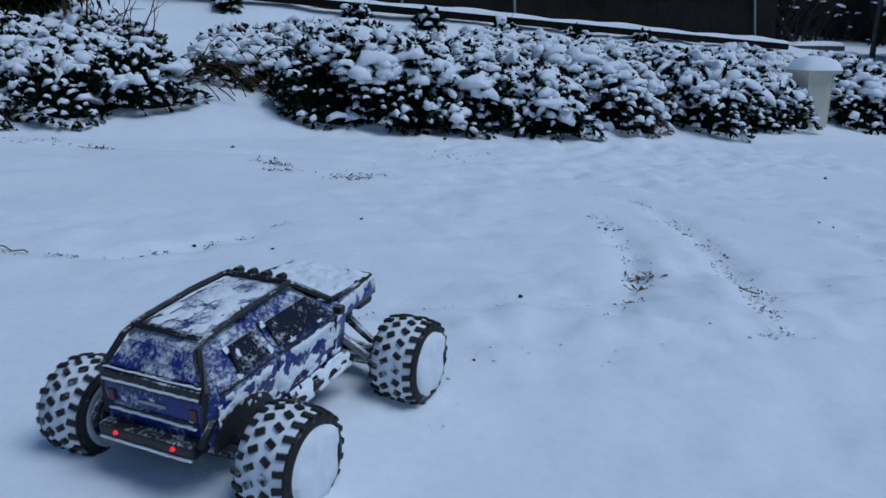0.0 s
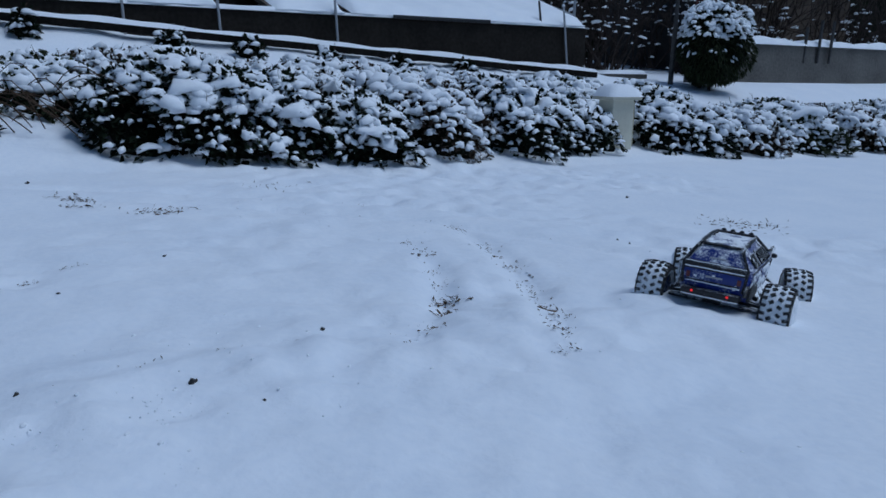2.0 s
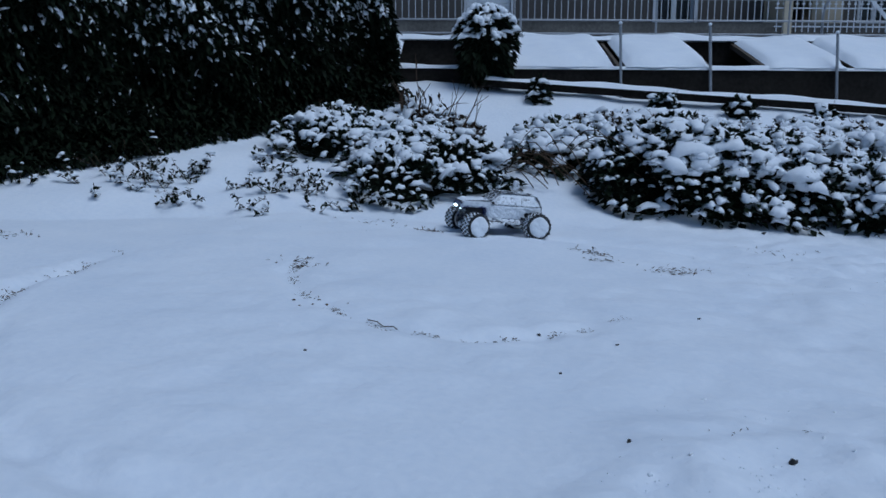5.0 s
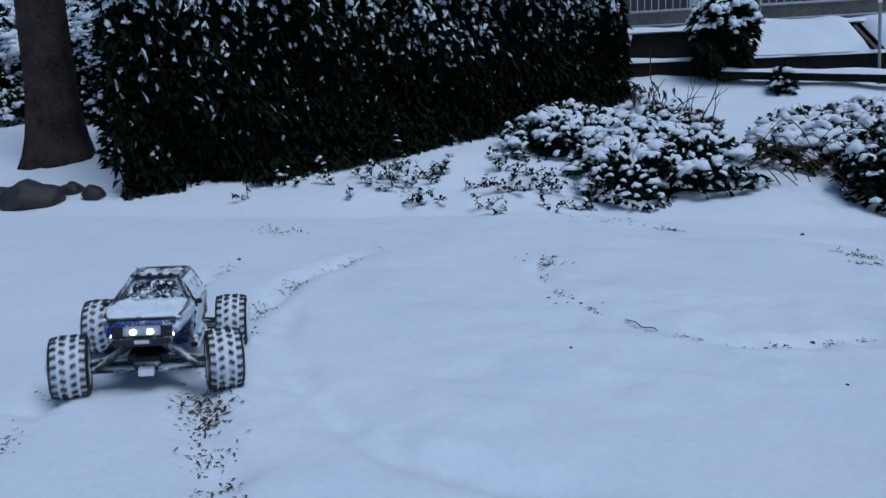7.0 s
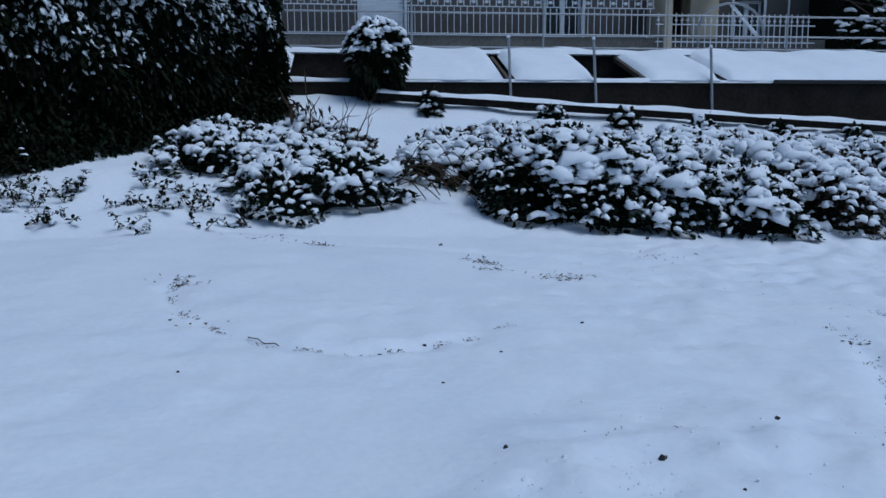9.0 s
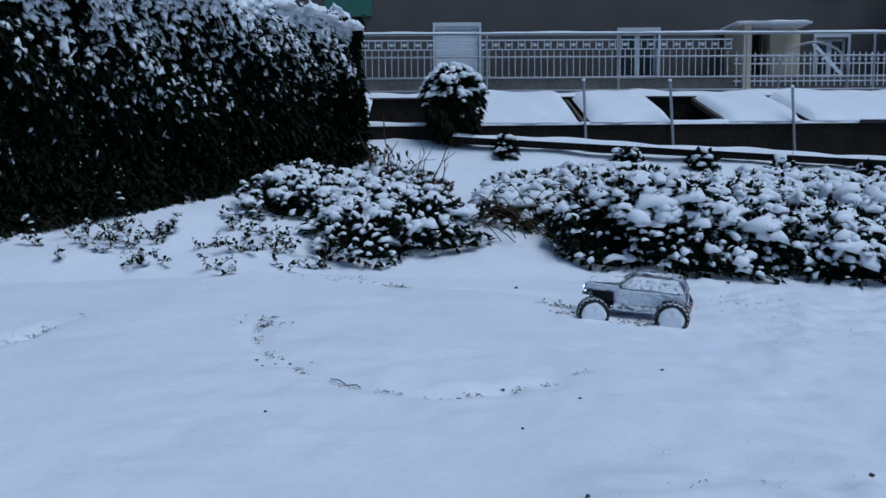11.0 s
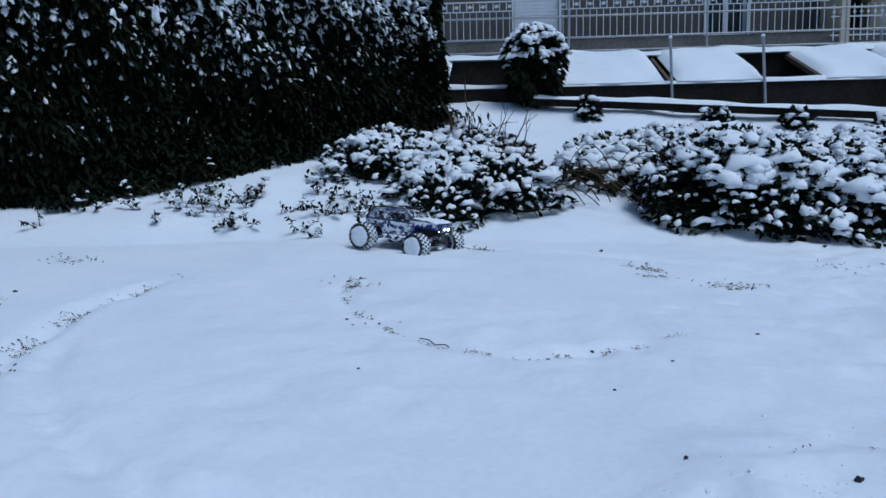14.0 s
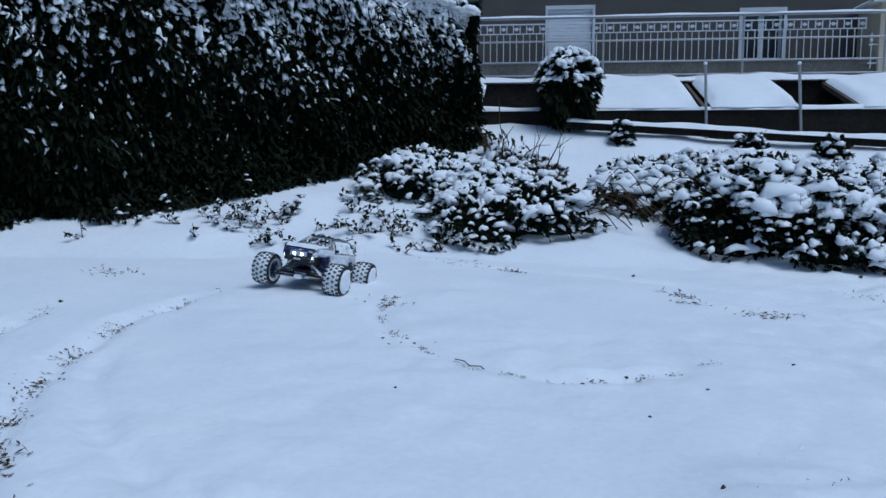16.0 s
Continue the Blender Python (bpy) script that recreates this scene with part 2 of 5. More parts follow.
# ---- the way of the truck ----
# seconds, place on the lawn, heading in degrees from the x axis, lift, nose up, lean
DRIVE = [
    (0.0, -0.357, 1.438, 65.6, 0.032, 2.2, -1.4),
    (0.5, -0.228, 1.699, 51.6, 0.041, 1.2, 1.4),
    (1.0, 0.382, 1.974, 6.7, 0.032, 0.8, -2.2),
    (1.5, 1.374, 2.275, 28.3, -0.032, -7.8, 2.2),
    (2.0, 1.809, 2.623, 46.5, -0.027, -3.0, 2.2),
    (2.5, 1.999, 2.955, 67.4, -0.04, 0.7, -0.2),
    (3.0, 1.971, 3.763, 111.1, -0.016, 2.0, 0.9),
    (3.5, 1.454, 4.55, 130.9, -0.018, -1.0, 2.3),
    (4.0, 0.478, 5.049, 149.2, -0.037, -2.4, 1.8),
    (4.5, -0.628, 5.28, 165.6, -0.008, 0.1, -0.1),
    (5.0, -1.778, 5.157, 213.5, 0.013, 0.1, 0.8),
    (5.2, -2.129, 5.092, 217.8, 0.021, 2.7, -1.6),
    (5.6, -2.95, 4.45, 243, 0.02, 0, 0),
    (6.0, -3.42, 3.65, 262, 0.02, 0, 0),
    (6.4, -3.42, 2.75, 280, 0.02, 0, 0),
    (6.8, -3.0, 1.75, 302, 0.02, 0, 0),
    (7.1, -2.42, 1.0, 324, 0.02, 0, 0),
    (7.3, -2.009, 0.672, 333.6, 0.035, -1.0, 4.1),
    (7.4, -1.675, 0.477, 337.0, 0.016, 0.4, 4.1),
    (7.5, -1.39, 0.358, 338.4, 0.019, -1.1, 4.6),
    (7.6, -1.2, 0.16, 331, 0.02, 0, 0),
    (7.8, -1.06, -0.28, 312, 0.02, 0, 0),
    (8.2, -0.75, -1.3, 292, 0.01, 0, 0),
    (8.7, -0.05, -2.1, 334, 0.01, 0, 0),
    (9.2, 0.95, -1.8, 394, 0.01, 0, 0),
    (9.6, 1.45, -0.75, 436, 0.01, 0, 0),
    (10.0, 1.3, 1.5, 465, 0.01, 0, 0),
    (10.3, 0.601, 3.713, 488.5, -0.009, 5.1, 4.2),
    (10.5, 0.356, 4.165, 504.9, -0.006, -3.2, -0.6),
    (11.0, -0.552, 4.593, 538.0, -0.022, -0.9, -1.7),
    (11.5, -1.782, 4.565, 613.7, -0.005, -0.1, 0.6),
    (12.0, -2.084, 4.069, 674.8, 0.005, 4.1, -0.2),
    (12.5, -2.081, 4.051, 675.4, 0.004, 2.5, -0.7),
    (13.0, -2.073, 4.049, 674.3, 0.003, 1.5, -0.9),
    (13.5, -2.155, 4.207, 692.0, 0.007, -2.7, -0.3),
    (14.0, -2.666, 4.707, 712.3, 0.014, -5.5, -3.1),
    (14.5, -3.355, 5.128, 671.6, -0.01, -2.5, -2.5),
    (15.0, -3.488, 5.175, 653.8, 0.002, 4.1, -3.4),
    (15.5, -3.223, 4.562, 646.7, 0.011, 1.5, -2.8),
    (16.0, -2.979, 3.659, 641.0, 0.024, 6.3, -5.2),
]


def glide(t):
    """Place, heading, lift, nose and lean at t, by a smooth curve through the rows."""
    for i in range(len(DRIVE) - 1):
        if t <= DRIVE[i + 1][0] + 1e-9:
            break
    p0, p1, p2, p3 = DRIVE[max(i - 1, 0)], DRIVE[i], DRIVE[i + 1], DRIVE[min(i + 2, len(DRIVE) - 1)]
    h = p2[0] - p1[0]
    s = (t - p1[0]) / h
    out = []
    for k in range(1, 7):
        m1 = (p2[k] - p0[k]) / max(p2[0] - p0[0], 1e-6) * h
        m2 = (p3[k] - p1[k]) / max(p3[0] - p1[0], 1e-6) * h
        out.append((2 * s ** 3 - 3 * s ** 2 + 1) * p1[k] + (s ** 3 - 2 * s ** 2 + s) * m1 + (-2 * s ** 3 + 3 * s ** 2) * p2[k] + (s ** 3 - s ** 2) * m2)
    return out


# ---- the lie of the land ----
FOOT_X, FOOT_Y = np.array(((-40, 0.5), (-9.0, 2.2), (-6.0, 3.0), (-4.6, 3.9), (-3.0, 5.2), (-1.9, 5.5), (-0.9, 5.9), (0.4, 6.1), (0.9, 6.1), (2.5, 6.9), (3.6, 7.4), (5.3, 8.2), (8.0, 9.4), (14.0, 12.0), (40.0, 24.0))).T
# ruts of the truck in the snow: points along the middle of a rut
RUTS = (
    ((0.72, 3.65), (0.77, 3.4), (0.75, 3.0), (0.71, 2.68), (0.61, 2.35), (0.50, 2.1)),
    ((1.05, 4.1), (1.13, 3.42), (1.1, 2.94), (1.03, 2.47), (0.98, 2.2), (0.90, 1.95)),
    ((-2.4, 3.63), (-2.32, 3.27), (-2.04, 2.92), (-1.68, 2.67), (-1.37, 2.6), (-1.11, 2.65), (-0.92, 2.79), (-0.76, 2.95), (-0.62, 3.2)),
    ((-3.36, 3.24), (-3.2, 2.44), (-2.9, 1.88), (-2.6, 1.44), (-2.35, 1.17), (-2.1, 0.98), (-1.8, 0.8), (-1.3, 0.5)),
    ((-2.95, 2.19), (-2.61, 1.75), (-2.19, 1.42), (-1.82, 1.23), (-1.54, 1.17), (-1.25, 1.21), (-0.96, 1.35)),
    ((-3.74, 2.5), (-3.47, 1.97), (-3.1, 1.43), (-2.8, 1.0), (-2.3, 0.5)),
    ((-0.45, 1.77), (-0.2, 2.0), (0.1, 2.12), (0.46, 2.22), (0.75, 2.16)),
    ((-1.2, 4.75), (0.0, 4.55), (0.9, 4.2), (1.6, 3.6), (2.1, 2.7)),
    ((-3.1, 4.9), (-1.6, 5.1), (-0.4, 5.05), (0.8, 4.75), (1.7, 4.1)),
)


def terrain(x, y):
    """Height of the snow, without its ruts: a lawn that falls a little to the right, a bank behind it, a terrace above."""
    x, y = np.asarray(x, float), np.asarray(y, float)
    lawn = 0.03 - 0.034 * np.clip(x, -8, 8)
    yf = np.interp(x, FOOT_X, FOOT_Y)
    yw = np.maximum(9.78 + 0.35 * x, yf + 2.0)
    top = 1.2 - 0.062 * (np.clip(x, -6, 7) + 1.5)
    s = np.clip((y - yf) / (yw - yf), 0, 1)
    z = lawn + (top - lawn) * s * (0.75 + 0.25 * s)
    back = np.clip((y - yw - 1.7) / 8.0, 0, 1)
    high = np.where(x < 5.2, 2.1, 1.3)
    return np.where(y > yw, top + (high - top) * back, z)


LATTICE = np.random.default_rng(9).uniform(-1, 1, (256, 256))


def bumps(x, y, f, seed):
    """Smooth random hills, about 3 / f metres wide, between -1 and 1."""
    c, s_ = math.cos(0.7 + 1.9 * seed), math.sin(0.7 + 1.9 * seed)
    u, v = (x * c - y * s_) * f / 3.0 + 17.3 * seed, (x * s_ + y * c) * f / 3.0 + 9.1 * seed
    i, j = np.floor(u).astype(int), np.floor(v).astype(int)
    s, t = u - i, v - j
    s, t = s * s * s * (s * (6 * s - 15) + 10), t * t * t * (t * (6 * t - 15) + 10)
    a, b = LATTICE[i % 256, j % 256], LATTICE[(i + 1) % 256, j % 256]
    c, d = LATTICE[i % 256, (j + 1) % 256], LATTICE[(i + 1) % 256, (j + 1) % 256]
    return (a * (1 - s) + b * s) * (1 - t) + (c * (1 - s) + d * s) * t


def away(x, y, line):
    """Distance to a polyline."""
    d = np.full(np.shape(x), 1e9)
    for (x0, y0), (x1, y1) in zip(line, line[1:]):
        dx, dy = x1 - x0, y1 - y0
        s = np.clip(((x - x0) * dx + (y - y0) * dy) / (dx * dx + dy * dy), 0, 1)
        d = np.minimum(d, np.hypot(x - x0 - s * dx, y - y0 - s * dy))
    return d


# where the truck ploughs about in the first second
CHURNED = [tuple(glide(0.1 * i)[:2]) for i in range(0, 16)]
# and where it wallows later on
WALLOWED = [tuple(glide(11.4 + 0.2 * i)[:2]) for i in range(0, 24)]


def snow_height(x, y):
    z = terrain(x, y)
    near = np.exp(-((x / 14.0) ** 2 + ((y - 4) / 14.0) ** 2))
    rough = np.clip(0.45 + 0.9 * bumps(x, y, 2.2, 8.0), 0.06, 1) * np.clip(0.80 + 0.35 * (x + 0.8), 0.28, 1.15)
    z = z + near * (0.007 * bumps(x, y, 2.6, 1.0) + rough * (0.012 * bumps(x, y, 9, 2.0) + 0.018 * bumps(x, y, 21, 4.0) + 0.010 * bumps(x, y, 46, 6.0)))
    churn = np.exp(-((away(x, y, CHURNED) / 0.33) ** 2))
    z = z + churn * (0.050 + 0.030 * bumps(x, y, 11, 12.0) + 0.016 * bumps(x, y, 27, 13.0) + 0.008 * bumps(x, y, 60, 14.0))
    z = z + 0.020 * np.exp(-((away(x, y, WALLOWED) / 0.35) ** 2)) * (1 + 0.6 * bumps(x, y, 14, 15.0))
    bank = np.clip((y - np.interp(x, FOOT_X, FOOT_Y)) / 0.8, 0, 1) * near
    z = z + bank * 0.035 * bumps(x, y, 5.0, 5.0)
    for i, (line, deep) in enumerate(zip(RUTS, (1.1, 1.2, 0.9, 1.5, 1.3, 1.2, 0.4, 0.8, 0.8))):
        ends = np.minimum(np.hypot(x - line[0][0], y - line[0][1]), np.hypot(x - line[-1][0], y - line[-1][1]))
        deep = deep * np.clip(ends / 0.45, 0, 1)
        d = away(x, y, line) + 0.012 * bumps(x, y, 17, i)
        rough = 0.5 + 0.5 * bumps(x, y, 9.0, 7.0 + i)
        z = z - deep * (0.016 + 0.016 * rough) * np.exp(-((d / 0.06) ** 2)) + deep * 0.004 * rough * np.exp(-(((d - 0.105) / 0.035) ** 2))
        churn = np.exp(-((d / 0.11) ** 2))
        z = z + deep * churn * 0.006 * bumps(x, y, 50, 3.0 + i)
    return z


def ground_z(x, y):
    return float(snow_height(np.array([x]), np.array([y]))[0])


def axis(core0, core1, step, far):
    a = list(np.arange(core0, core1, step))
    d, p, q = step, core0, core1
    low, high = [], []
    while q < far:
        d *= 1.22
        q += d
        p -= d
        high.append(q)
        low.append(p)
    return np.array(low[::-1] + a + high)


def build_ground():
    gx, gy = axis(-5.6, 4.6, 0.032, 900), axis(0.2, 7.4, 0.032, 900)
    X, Y = np.meshgrid(gx, gy)
    Z = snow_height(X, Y)
    n, m = len(gx), len(gy)
    i = np.arange(n * m).reshape(m, n)
    f = np.stack([i[:-1, :-1], i[:-1, 1:], i[1:, 1:], i[1:, :-1]], -1).reshape(-1, 4)
    g = arrays("ground", np.stack([X, Y, Z], -1).reshape(-1, 3), f, SNOW, True)
    tagged(g, "snow-covered lawn with curved tyre ruts rising to a bank", "ground", kind="structure")


build_ground()

# ---- plants and the snow on them ----
def unit(v):
    return v / np.maximum(np.linalg.norm(v, axis=-1, keepdims=True), 1e-6)


def leaf_cloud(name, base, way, size, mat, rng, parent, droop=0.25, slim=0.38):
    """Many folded leaves, each of four faces, at the points base, pointing along way."""
    n = len(base)
    way = unit(way + rng.normal(0, 0.35, (n, 3)))
    side = unit(np.cross(way, np.array([0, 0, 1.0]) + rng.normal(0, 0.35, (n, 3))))
    up = np.cross(side, way)
    L = (size * rng.uniform(0.7, 1.25, n))[:, None]
    w = L * slim
    mid = base + way * L * 0.5
    tip = base + way * L - np.array([0, 0, 1.0]) * L * droop
    v = np.stack([base, mid + side * w * 0.5 + up * w * 0.18, tip, mid - side * w * 0.5 + up * w * 0.18], 1).reshape(-1, 3)
    i = np.arange(n)[:, None] * 4
    f = np.concatenate([i + np.array([0, 1, 2]), i + np.array([0, 2, 3])], 1).reshape(-1, 3)
    ob = arrays(name, v, f, mat, False, parent)
    return tagged(ob, kind="stuff")


def lump_shape():
    bm = bmesh.new()
    bmesh.ops.create_icosphere(bm, subdivisions=2, radius=1.0)
    v = np.array([p.co[:] for p in bm.verts])
    f = np.array([[p.index for p in q.verts] for q in bm.faces])
    bm.free()
    v[:, 2] = np.where(v[:, 2] < 0, v[:, 2] * 0.35, v[:, 2])
    return v, f


LUMP_V, LUMP_F = lump_shape()


def lump_cloud(name, at, sx, sy, sz, rng, parent, way=None, mat=None):
    """Soft pads of snow at the points at; way turns a pad's long side, and may hang down."""
    n = len(at)
    yaw = rng.uniform(0, 2 * math.pi, n)
    if way is None:
        ax = np.stack([np.cos(yaw), np.sin(yaw), rng.normal(0, 0.15, n)], 1)
    else:
        ax = unit(way + rng.normal(0, 0.2, (n, 3)))
    ax = unit(ax)
    ay = unit(np.cross(np.array([0, 0, 1.0]) + rng.normal(0, 0.15, (n, 3)), ax))
    az = np.cross(ax, ay)
    ph = rng.uniform(0, 6.28, (n, 3))
    V = LUMP_V[None].repeat(n, 0)
    wob = 1 + 0.26 * np.sin(V[..., 0] * 3.1 + ph[:, None, 0]) + 0.24 * np.sin(V[..., 1] * 4.3 + ph[:, None, 1]) + 0.16 * np.sin((V[..., 0] - V[..., 1]) * 5.5 + ph[:, None, 2])
    V = V * wob[..., None]
    V[..., 2] -= 0.30 * (V[..., 0] ** 2 + V[..., 1] ** 2)
    P = at[:, None] + V[..., 0:1] * (ax * sx[:, None])[:, None] + V[..., 1:2] * (ay * sy[:, None])[:, None] + V[..., 2:3] * (az * sz[:, None])[:, None]
    F = (np.arange(n)[:, None, None] * len(LUMP_V) + LUMP_F[None]).reshape(-1, 3)
    ob = arrays(name, P.reshape(-1, 3), F, mat or LUMP, True, parent)
    return tagged(ob, kind="stuff")


def twigs(name, starts, ways, length, r, rng, parent, mat=None, forks=3):
    bm = bmesh.new()
    for s, w in zip(starts, ways):
        p, d, L = Vector(s), Vector(w).normalized(), length * rng.uniform(0.6, 1.3)
        for k in range(4):
            q = p + d * L / 4
            tube(bm, p, q, r * (1 - k * 0.2), r * (0.8 - k * 0.2), 4)
            if k and k < forks:
                e = (d + Vector(rng.normal(0, 0.6, 3))).normalized()
                tube(bm, q, q + e * L * 0.35, r * 0.5, r * 0.25, 3)
            p, d = q, (d + Vector(rng.normal(0, 0.22, 3))).normalized()
    return tagged(part(name, bm, mat or TWIG, parent), kind="stuff")


def apart(q, nrm, gap):
    """The points that lie no nearer than gap to one another, taken in turn."""
    cells, kept = {}, []
    for i, p in enumerate(q):
        c = tuple(int(math.floor(v / gap)) for v in p)
        if all(np.sum((q[j] - p) ** 2) > gap * gap for a in (-1, 0, 1) for b in (-1, 0, 1) for d in (-1, 0, 1) for j in cells.get((c[0] + a, c[1] + b, c[2] + d), ())):
            cells.setdefault(c, []).append(i)
            kept.append(i)
    return q[kept], nrm[kept]


def bush(x, y, rx, ry, h, seed, label, leaf=None, size=0.075, cover=0.8, density=1.0, cap=1.0, category="bush", group="bushes on the bank"):
    """A low rounded shrub: near-black heart painting its inner shade, leaves all over it, pads of snow lying on its top
    and shoulders.
    """
    rng = np.random.default_rng(seed)
    thing = empty("snowy_bush", pose(x, y, ground_z(x, y)))
    area = rx * ry * 3.2 + (rx + ry) * h * 2.2

    def surface(n, low=0.0):
        a = rng.uniform(0, 2 * math.pi, n)
        c = rng.uniform(low, 1, n) ** 0.85
        s = np.sqrt(np.maximum(1 - c * c, 0))
        r = 1 + 0.16 * np.sin(a * 3 + seed) + 0.12 * np.sin(a * 5 + c * 6 + 2 * seed) + 0.10 * np.sin(a * 9 + c * 9)
        nrm = np.stack([np.cos(a) * s / rx, np.sin(a) * s / ry, c / h], 1)
        q = np.stack([np.cos(a) * s * rx * r, np.sin(a) * s * ry * r, c * h * (0.86 + 0.14 * r)], 1)
        # follow the slope on which it grows
        q[:, 2] += terrain(x + q[:, 0], y + q[:, 1]) - terrain(x, y)
        return q, unit(nrm)

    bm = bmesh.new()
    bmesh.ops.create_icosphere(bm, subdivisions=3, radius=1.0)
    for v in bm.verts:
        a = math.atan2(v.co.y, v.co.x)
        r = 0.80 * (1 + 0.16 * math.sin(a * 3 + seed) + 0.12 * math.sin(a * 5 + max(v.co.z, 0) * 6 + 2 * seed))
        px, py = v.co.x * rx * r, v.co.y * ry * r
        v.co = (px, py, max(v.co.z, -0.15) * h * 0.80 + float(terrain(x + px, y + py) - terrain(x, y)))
    part("heart", bm, CORE, thing, "near-black filler painting the inner shade", True)
    q, nrm = surface(int(area * 1050 * density))
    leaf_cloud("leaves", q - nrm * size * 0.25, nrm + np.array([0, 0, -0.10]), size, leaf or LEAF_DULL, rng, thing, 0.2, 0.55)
    # rounded pads, one on each spray of leaves, with dark gaps between them
    q, nrm = surface(int(area * 620), 0.05)
    keep = rng.uniform(0, 1, len(q)) < np.clip(0.35 + nrm[:, 2] * 0.9, 0.25, 1)
    q, nrm = apart(q[keep], nrm[keep], 0.050 + 0.03 * (1 - cover))
    k = np.clip(np.exp(rng.normal(-0.10, 0.50, len(q))), 0.35, 2.2) * (0.027 + 0.014 * np.clip(nrm[:, 2], 0, 1) ** 2)
    out = rng.normal(0, 0.6, nrm.shape) * np.array([1, 1, 0.3]) + nrm * np.array([1, 1, 0.0]) + np.array([0, 0, -0.30])
    lump_cloud("snow", q + nrm * 0.020, k * 1.25, k, k * 0.66, rng, thing, out)
    q, nrm = surface(int(area * 48 * cover * cap), 0.55)
    k = np.exp(rng.normal(0, 0.35, len(q))) * 0.066
    lump_cloud("snow_cap", q - nrm * 0.012, k * 1.3, k, k * 0.5, rng, thing)
    # sprays of leaves that reach out of the snow
    q, nrm = surface(int(area * 85 * density), 0.1)
    leaf_cloud("tip_leaves", np.repeat(q, 4, 0) + nrm.repeat(4, 0) * 0.025, nrm.repeat(4, 0) + rng.normal(0, 0.5, (4 * len(q), 3)) + np.array([0, 0, 0.15]), size * 0.9, leaf or LEAF_DULL, rng, thing, 0.1, 0.55)
    q, nrm = surface(max(int(area * 9), 4), 0.3)
    twigs("twig_tangle", q - nrm * 0.05, nrm + np.array([0, 0, 0.6]), 0.16, 0.004, rng, thing)
    return tagged(thing, label, category, group)


def build_bushes():
    dull = "low evergreen bush weighed down by thick pads of snow"
    dark = "broad dark green laurel bush under a thick snow load"
    red = "brownish twiggy bush dusted with snow on the bank"
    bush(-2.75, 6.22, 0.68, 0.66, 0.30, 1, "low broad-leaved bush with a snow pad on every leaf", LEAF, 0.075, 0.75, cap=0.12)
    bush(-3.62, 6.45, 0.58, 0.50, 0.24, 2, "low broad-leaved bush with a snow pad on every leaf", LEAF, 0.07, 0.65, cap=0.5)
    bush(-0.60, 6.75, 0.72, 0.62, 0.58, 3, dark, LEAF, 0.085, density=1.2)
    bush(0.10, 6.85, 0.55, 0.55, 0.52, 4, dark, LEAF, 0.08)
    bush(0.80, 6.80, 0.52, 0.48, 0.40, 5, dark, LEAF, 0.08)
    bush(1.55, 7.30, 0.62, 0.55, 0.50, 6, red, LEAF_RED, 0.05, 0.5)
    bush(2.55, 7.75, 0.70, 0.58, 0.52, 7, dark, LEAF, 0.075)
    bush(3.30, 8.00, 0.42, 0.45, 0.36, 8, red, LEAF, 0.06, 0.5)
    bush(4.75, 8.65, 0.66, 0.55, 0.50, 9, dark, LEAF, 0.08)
    bush(5.75, 9.0, 0.70, 0.55, 0.40, 10, red, LEAF_RED, 0.05, 0.55)
    bush(6.9, 9.55, 0.80, 0.60, 0.48, 11, dull, size=0.075)
    bush(8.3, 10.1, 0.85, 0.60, 0.45, 12, dull, LEAF_RED, 0.06)
    bush(9.9, 10.8, 0.95, 0.65, 0.45, 13, dull)
    # second row, higher on the bank
    bush(-1.70, 7.15, 0.55, 0.45, 0.28, 14, dull, size=0.06, cover=0.7)
    bush(-0.85, 7.95, 0.60, 0.40, 0.26, 15, red, LEAF_RED, 0.05, 0.6)
    bush(0.35, 8.05, 0.65, 0.45, 0.26, 16, red, LEAF_RED, 0.05, 0.6)
    bush(1.55, 8.45, 0.60, 0.45, 0.28, 17, dull, size=0.06)
    bush(2.55, 9.0, 0.60, 0.42, 0.26, 18, red, LEAF_RED, 0.05, 0.6)
    bush(3.75, 9.25, 0.62, 0.48, 0.34, 19, dull, size=0.06)
    bush(5.1, 9.9, 0.60, 0.45, 0.32, 20, dull, size=0.06)
    # low growth right up to the edging, almost snowed under
    for i, x in enumerate((-1.25, -0.65, -0.05, 0.6, 1.2, 1.85, 2.5, 3.2, 4.0)):
        bush(x, 8.42 + 0.345 * x + 0.12 * math.sin(2.3 * i), 0.46, 0.34, 0.15 + 0.03 * (i % 3), 200 + i, "low evergreen growth almost buried in snow", LEAF if i % 2 else LEAF_RED, 0.06, 0.85, 0.9, 1.3)
    bush(-2.27, 8.50, 0.10, 0.09, 0.22, 21, "small round evergreen seedling capped with snow", LEAF, 0.08, 0.5)
    bush(-0.95, 8.95, 0.12, 0.10, 0.15, 22, "small evergreen sprout poking through the snow", LEAF, 0.085, 0.35)
    bush(-0.15, 9.15, 0.14, 0.10, 0.17, 23, "small evergreen sprout poking through the snow", LEAF, 0.085, 0.35)
    bush(0.75, 9.4, 0.11, 0.10, 0.15, 24, "small evergreen sprout poking through the snow", LEAF, 0.085, 0.35)
    bush(1.65, 9.7, 0.13, 0.10, 0.16, 25, "small evergreen sprout poking through the snow", LEAF, 0.085, 0.35)
    bush(2.55, 10.1, 0.13, 0.10, 0.16, 26, "small evergreen sprout poking through the snow", LEAF, 0.085, 0.35)
    bush(-3.05, 7.15, 0.50, 0.36, 0.24, 27, red, LEAF_RED, 0.055, 0.5)


